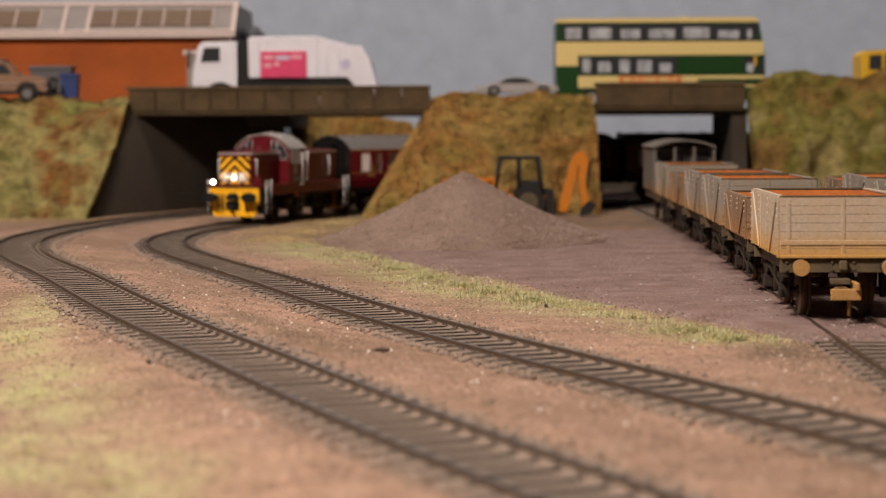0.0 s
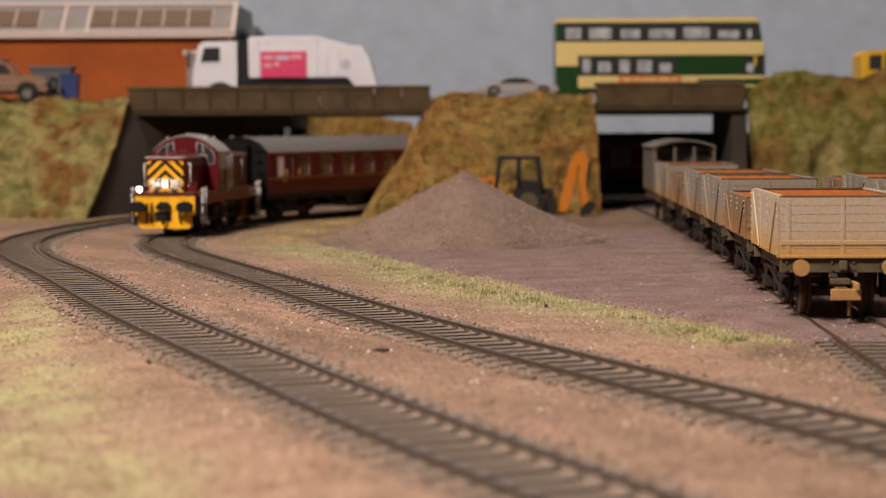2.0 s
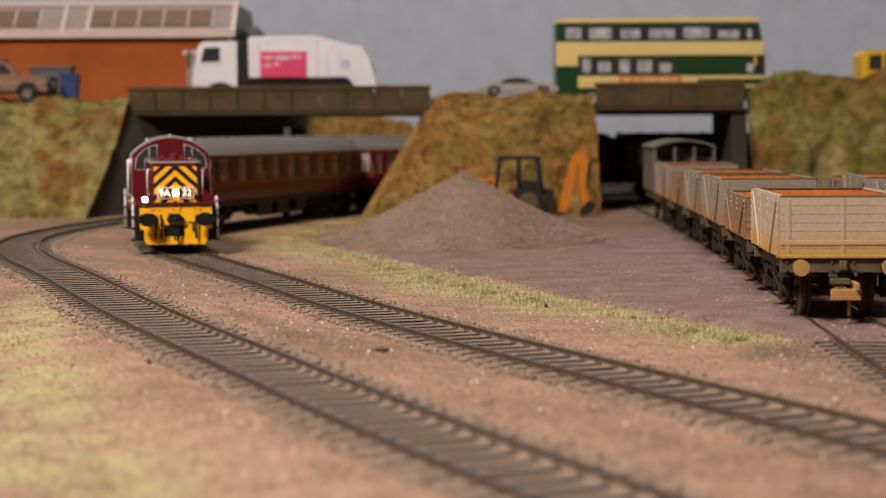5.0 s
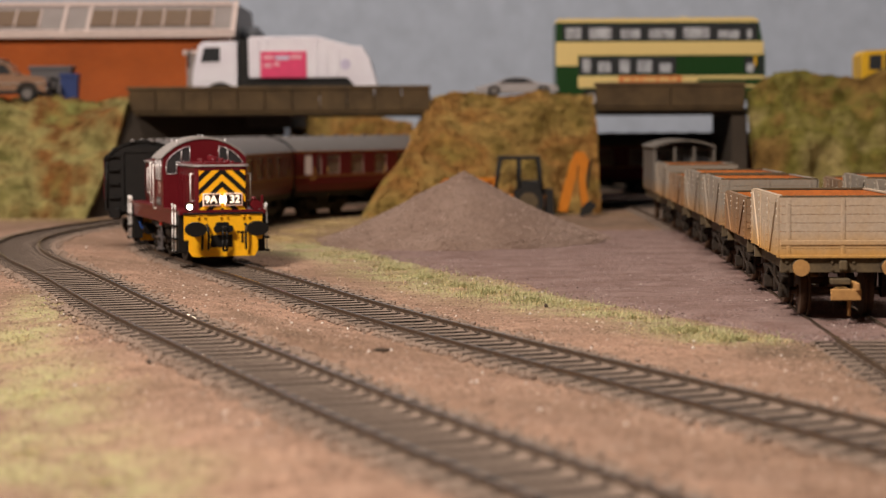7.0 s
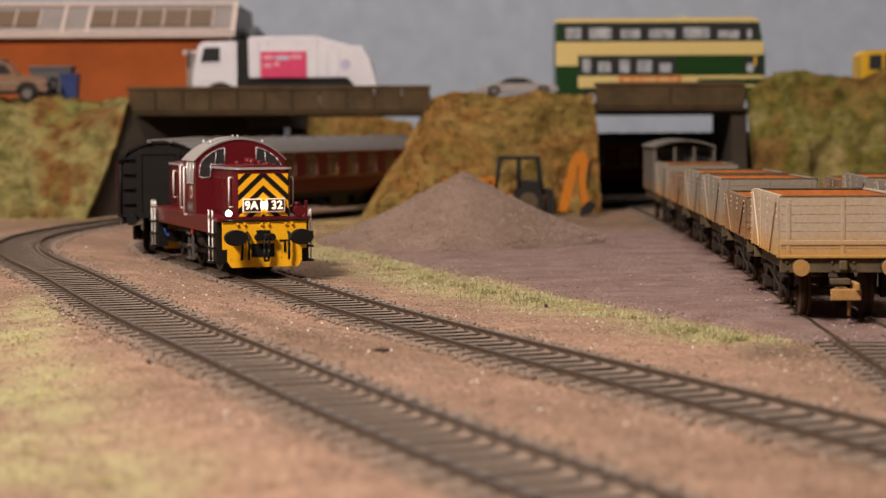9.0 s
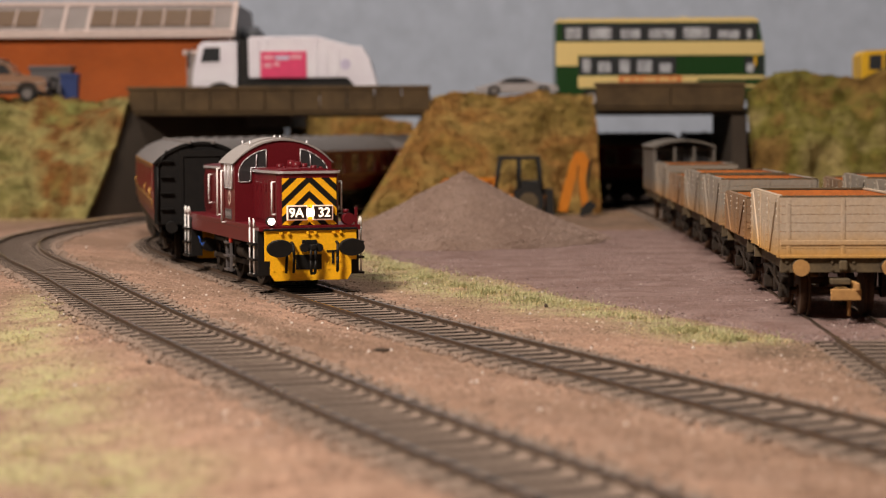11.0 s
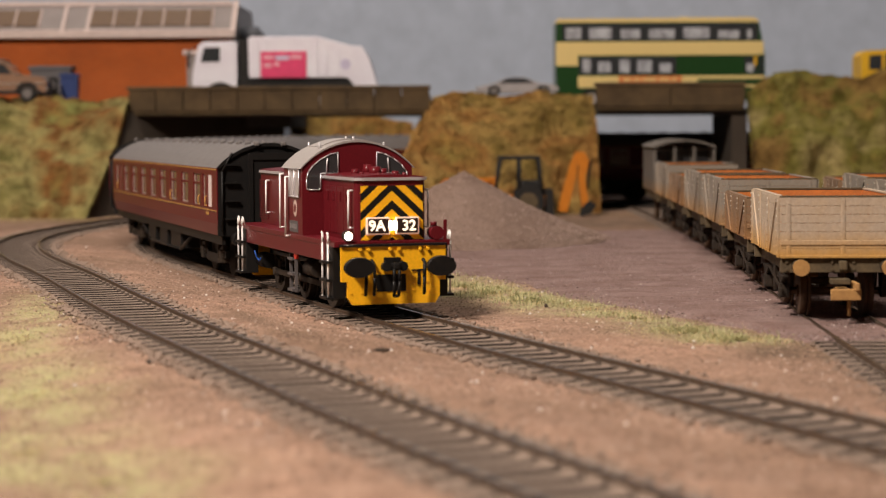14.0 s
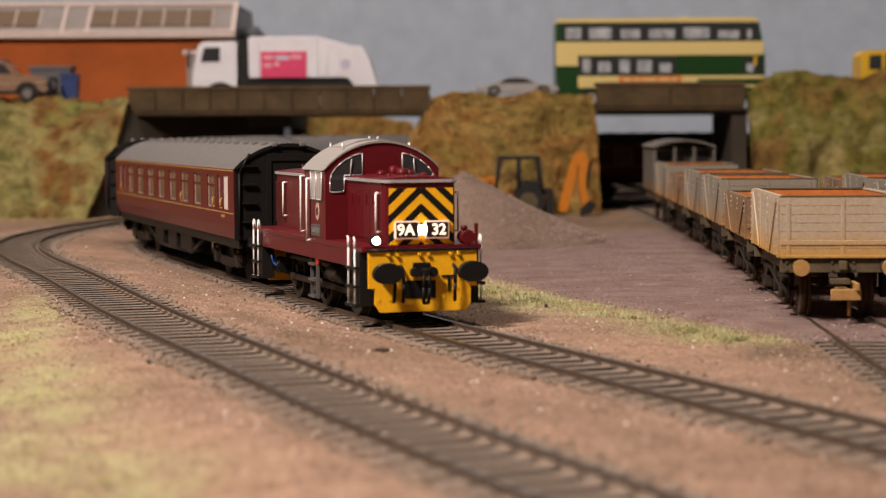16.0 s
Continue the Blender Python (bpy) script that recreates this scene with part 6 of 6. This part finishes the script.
grass("verge_grass", [(x, y, rx, ry, t, int(n * 0.7)) for x, y, rx, ry, t, n in VERGE], GREEN_BLADE, "thin strip of pale green static grass", (0.9, 3.2), 3)
grass("verge_straw", [(x, y, rx * 1.4, ry * 1.2, t, n // 3) for x, y, rx, ry, t, n in VERGE], STRAW_BLADE, "dry straw grass mixed into the verge", (0.8, 2.0), 4)
grass("foreground_grass", [(x, y, rx, ry, t, n // 2) for x, y, rx, ry, t, n in EDGE], GREEN_BLADE, "pale green static grass at the board edge", (0.5, 1.4), 5)
grass("foreground_straw", [(x, y, rx * 1.4, ry * 1.2, t, n // 2) for x, y, rx, ry, t, n in EDGE], STRAW_BLADE, "dry straw grass at the board edge", (0.5, 1.3), 6)
grass("bank_foot_grass", FOOT, STRAW_BLADE, "straw-coloured grass at the foot of the banks", (1.0, 3.0), 7)

TWIG = paint("dark_twig", (0.05, 0.035, 0.025), 0.9)
CHIP_WHITE = paint("pale_chip", (0.75, 0.68, 0.62), 0.35, relief=0)
CHIP_GREEN = paint("green_chip", (0.02, 0.35, 0.16), 0.5, relief=0)
CHIP_BLUE = paint("blue_chip", (0.05, 0.07, 0.30), 0.5, relief=0)


def scrap(name, x, y, size, material, label, category, seed):
    rng = random.Random(seed)
    bm = bmesh.new()
    bmesh.ops.create_icosphere(bm, subdivisions=2, radius=1.0)
    for v in bm.verts:
        v.co = Vector((v.co.x * size[0], v.co.y * size[1], v.co.z * size[2])) * rng.uniform(0.75, 1.2)
    bmesh.ops.rotate(bm, verts=bm.verts, matrix=Matrix.Rotation(rng.uniform(0, 3), 3, "Z"))
    ob = new(name, mesh_of(name, bm, material, True))
    ob.location = (x * M, y * M, (ground_height(x, y) + size[2] * 0.55) * M)
    return tagged(ob, label, category)


scrap("twig", -14.5, 462, (2.2, 0.5, 0.5), TWIG, "short dark twig lying on the sandy soil", "twig", 1)
scrap("dirt_clod", -46, 414, (1.1, 0.9, 0.9), TWIG, "dark crumb of dirt beside the outer track", "dirt clod", 2)
scrap("dirt_clod", -62, 424, (1.8, 0.6, 0.5), TWIG, "flat dark crumb of dirt on the soil", "dirt clod", 3)
scrap("weed_tuft", 29.5, 580, (0.8, 0.5, 0.7), TWIG, "tiny dark weed on the soil", "weed", 4)
scrap("plastic_chip", -26, 413, (0.9, 0.5, 0.4), CHIP_GREEN, "small green plastic chip between the rails", "chip", 5)
scrap("plastic_chip", -2, 551, (1.0, 0.5, 0.4), CHIP_BLUE, "small blue plastic chip beside the rail", "chip", 6)
rng = random.Random(12)
specks = bmesh.new()
for _ in range(170):
    y = rng.uniform(330, 900)
    x = rng.uniform(-0.2, 0.2) * y
    r = rng.uniform(0.15, 0.45)
    bmesh.ops.create_icosphere(specks, subdivisions=1, radius=r, matrix=Matrix.Translation((x, y, ground_height(x, y) + 0.15)))
tagged(new("pale_specks", mesh_of("pale_specks", specks, CHIP_WHITE)), "scattered pale chips on the soil", "chips", "", "stuff")



def grains(name, count, where, size, tones, label, seed):
    """Loose grains lying on the ground; where(rng) gives x, y, z."""
    rng = random.Random(seed)
    m, nt, b = nodes_of(name)
    c = ramp(nt, nt.nodes.new("ShaderNodeNewGeometry").outputs["Random Per Island"], tones)
    nt.links.new(c, b.inputs["Base Color"])
    b.inputs["Roughness"].default_value = 0.9
    b.inputs["Specular IOR Level"].default_value = 0.2
    V, F = [], []
    for _ in range(count):
        x, y, z = where(rng)
        r = rng.uniform(*size)
        a = rng.uniform(0, 6.28)
        k = len(V)
        for i in range(4):
            V.append(((x + r * math.cos(a + i * 1.57) * rng.uniform(0.6, 1.2)) * M, (y + r * math.sin(a + i * 1.57) * rng.uniform(0.6, 1.2)) * M, (z + rng.uniform(-0.2, 0.15) * r) * M))
        V.append((x * M, y * M, (z + r * rng.uniform(0.5, 1.1)) * M))
        F += [(k, k + 1, k + 4), (k + 1, k + 2, k + 4), (k + 2, k + 3, k + 4), (k + 3, k, k + 4)]
    me = bpy.data.meshes.new(name)
    me.from_pydata(V, [], F)
    me.materials.append(m)
    return tagged(new(name, me), label, "grains", "", "stuff")


def on_soil(rng):
    y = 280 + 720 * rng.random() ** 1.25
    x = rng.uniform(-0.225, 0.225) * y
    return x, y, ground_height(x, y)


def on_yard(rng):
    y = rng.uniform(480, 1000)
    left = np.interp(y, [470, 520, 560, 620, 700, 800, 880, 960, 1130], [92, 72, 56, 30, 2, -28, -50, -60, -60])
    return rng.uniform(left, 0.225 * y + 5), y, -0.75


grains("soil_grain", 46000, on_soil, (0.12, 0.46), [(0.0, (0.07, 0.046, 0.032)), (0.3, (0.215, 0.14, 0.102)), (0.85, (0.325, 0.222, 0.165)), (1.0, (0.50, 0.40, 0.33))], "sandy grains over the soil", 21)
grains("yard_grain", 9000, on_yard, (0.15, 0.55), [(0.0, (0.09, 0.06, 0.055)), (0.4, (0.18, 0.128, 0.118)), (0.9, (0.25, 0.185, 0.175)), (1.0, (0.45, 0.38, 0.35))], "loose grains over the dirt yard", 22)


def on_heap(rng):
    a, k = rng.uniform(0, 6.283), rng.random() ** 0.5
    r = 63 * k * (1 + 0.05 * math.sin(2 * a + 1) + 0.04 * math.sin(3 * a))
    x, y = 9.4 + r * math.cos(a), 902 + r * 1.12 * math.sin(a)
    w = noise.fractal(Vector((x * 0.04, y * 0.04, 3)), 0.9, 2, 4) * (1 if k > 0.1 else 0.2)
    return x, y, max(-0.8, 30.9 * (1 - k) ** 1.12 - 0.6 * math.sin(math.pi * k) + w)


grains("heap_grain", 9000, on_heap, (0.2, 0.6), [(0.0, (0.10, 0.067, 0.052)), (0.4, (0.20, 0.138, 0.11)), (0.9, (0.29, 0.21, 0.173)), (1.0, (0.42, 0.33, 0.28))], "loose grit over the heap", 23)

# walls, floor and ceiling of the room that holds the layout
ROOM = paint("room_wall_paint", (0.30, 0.28, 0.26), 0.9, scale=0.002, fine=0.05, relief=0)
structure("ceiling", box(bmesh.new(), -2200, 2200, -2200, 2200, 1900, 1950), ROOM, "plain pale room ceiling")
structure("wall_south", box(bmesh.new(), -2200, 2200, -2250, -2200, -900, 1900), ROOM, "plain pale room wall", category="wall")
structure("wall_west", box(bmesh.new(), -2250, -2200, -2200, 2200, -900, 1900), ROOM, "plain pale room wall", category="wall")
structure("wall_east", box(bmesh.new(), 2200, 2250, -2200, 2200, -900, 1900), ROOM, "plain pale room wall", category="wall")
structure("wall_north", box(bmesh.new(), -2200, 2200, 2200, 2250, -900, 1900), ROOM, "plain pale room wall", category="wall")
structure("floor", box(bmesh.new(), -2200, 2200, -2200, 2200, -950, -900), ROOM, "plain room floor")


# ---------------------------------------------------------------- movement: the train follows its line
# seconds and how far the leading buffers have come along the line
TRAVEL = [(0, 1185), (0.5, 1221.5), (1, 1254), (1.5, 1284), (2, 1309), (2.5, 1331), (3, 1352), (3.5, 1370.5), (4, 1393.5), (4.5, 1416.5), (5, 1439.5), (5.5, 1462), (6, 1485), (6.5, 1505.5), (7, 1521.5), (7.5, 1536.5), (8, 1552.5), (8.5, 1567.5), (9, 1583), (9.5, 1599), (10, 1615.5), (10.5, 1631), (11, 1647), (11.5, 1663.5), (12, 1680.5), (12.5, 1697), (13, 1712), (13.5, 1726.0), (14, 1737.0), (14.5, 1746.7), (15, 1753.5), (15.5, 1758), (16, 1760.5)]


def on_line(lead, front, base):
    """Pose of a vehicle whose two wheel points, front and front + base behind the leading buffers, lie on the line."""
    a, b = LINE_TRAIN.at(lead - front), LINE_TRAIN.at(lead - front - base)
    w = (a - b).normalized()
    mid = (a + b) / 2
    return Matrix.Translation(mid * M) @ pose(0, 0, 0, 0, 0, math.degrees(math.atan2(w.y, w.x)))


def motions():
    walk(LOCO, [(t, on_line(s, 38, 62)) for t, s in TRAVEL])
    for i, c in enumerate(COACHES):
        walk(c, [(t, on_line(s, COACH_START + i * COACH_PITCH + 35, 175)) for t, s in TRAVEL])


motions()
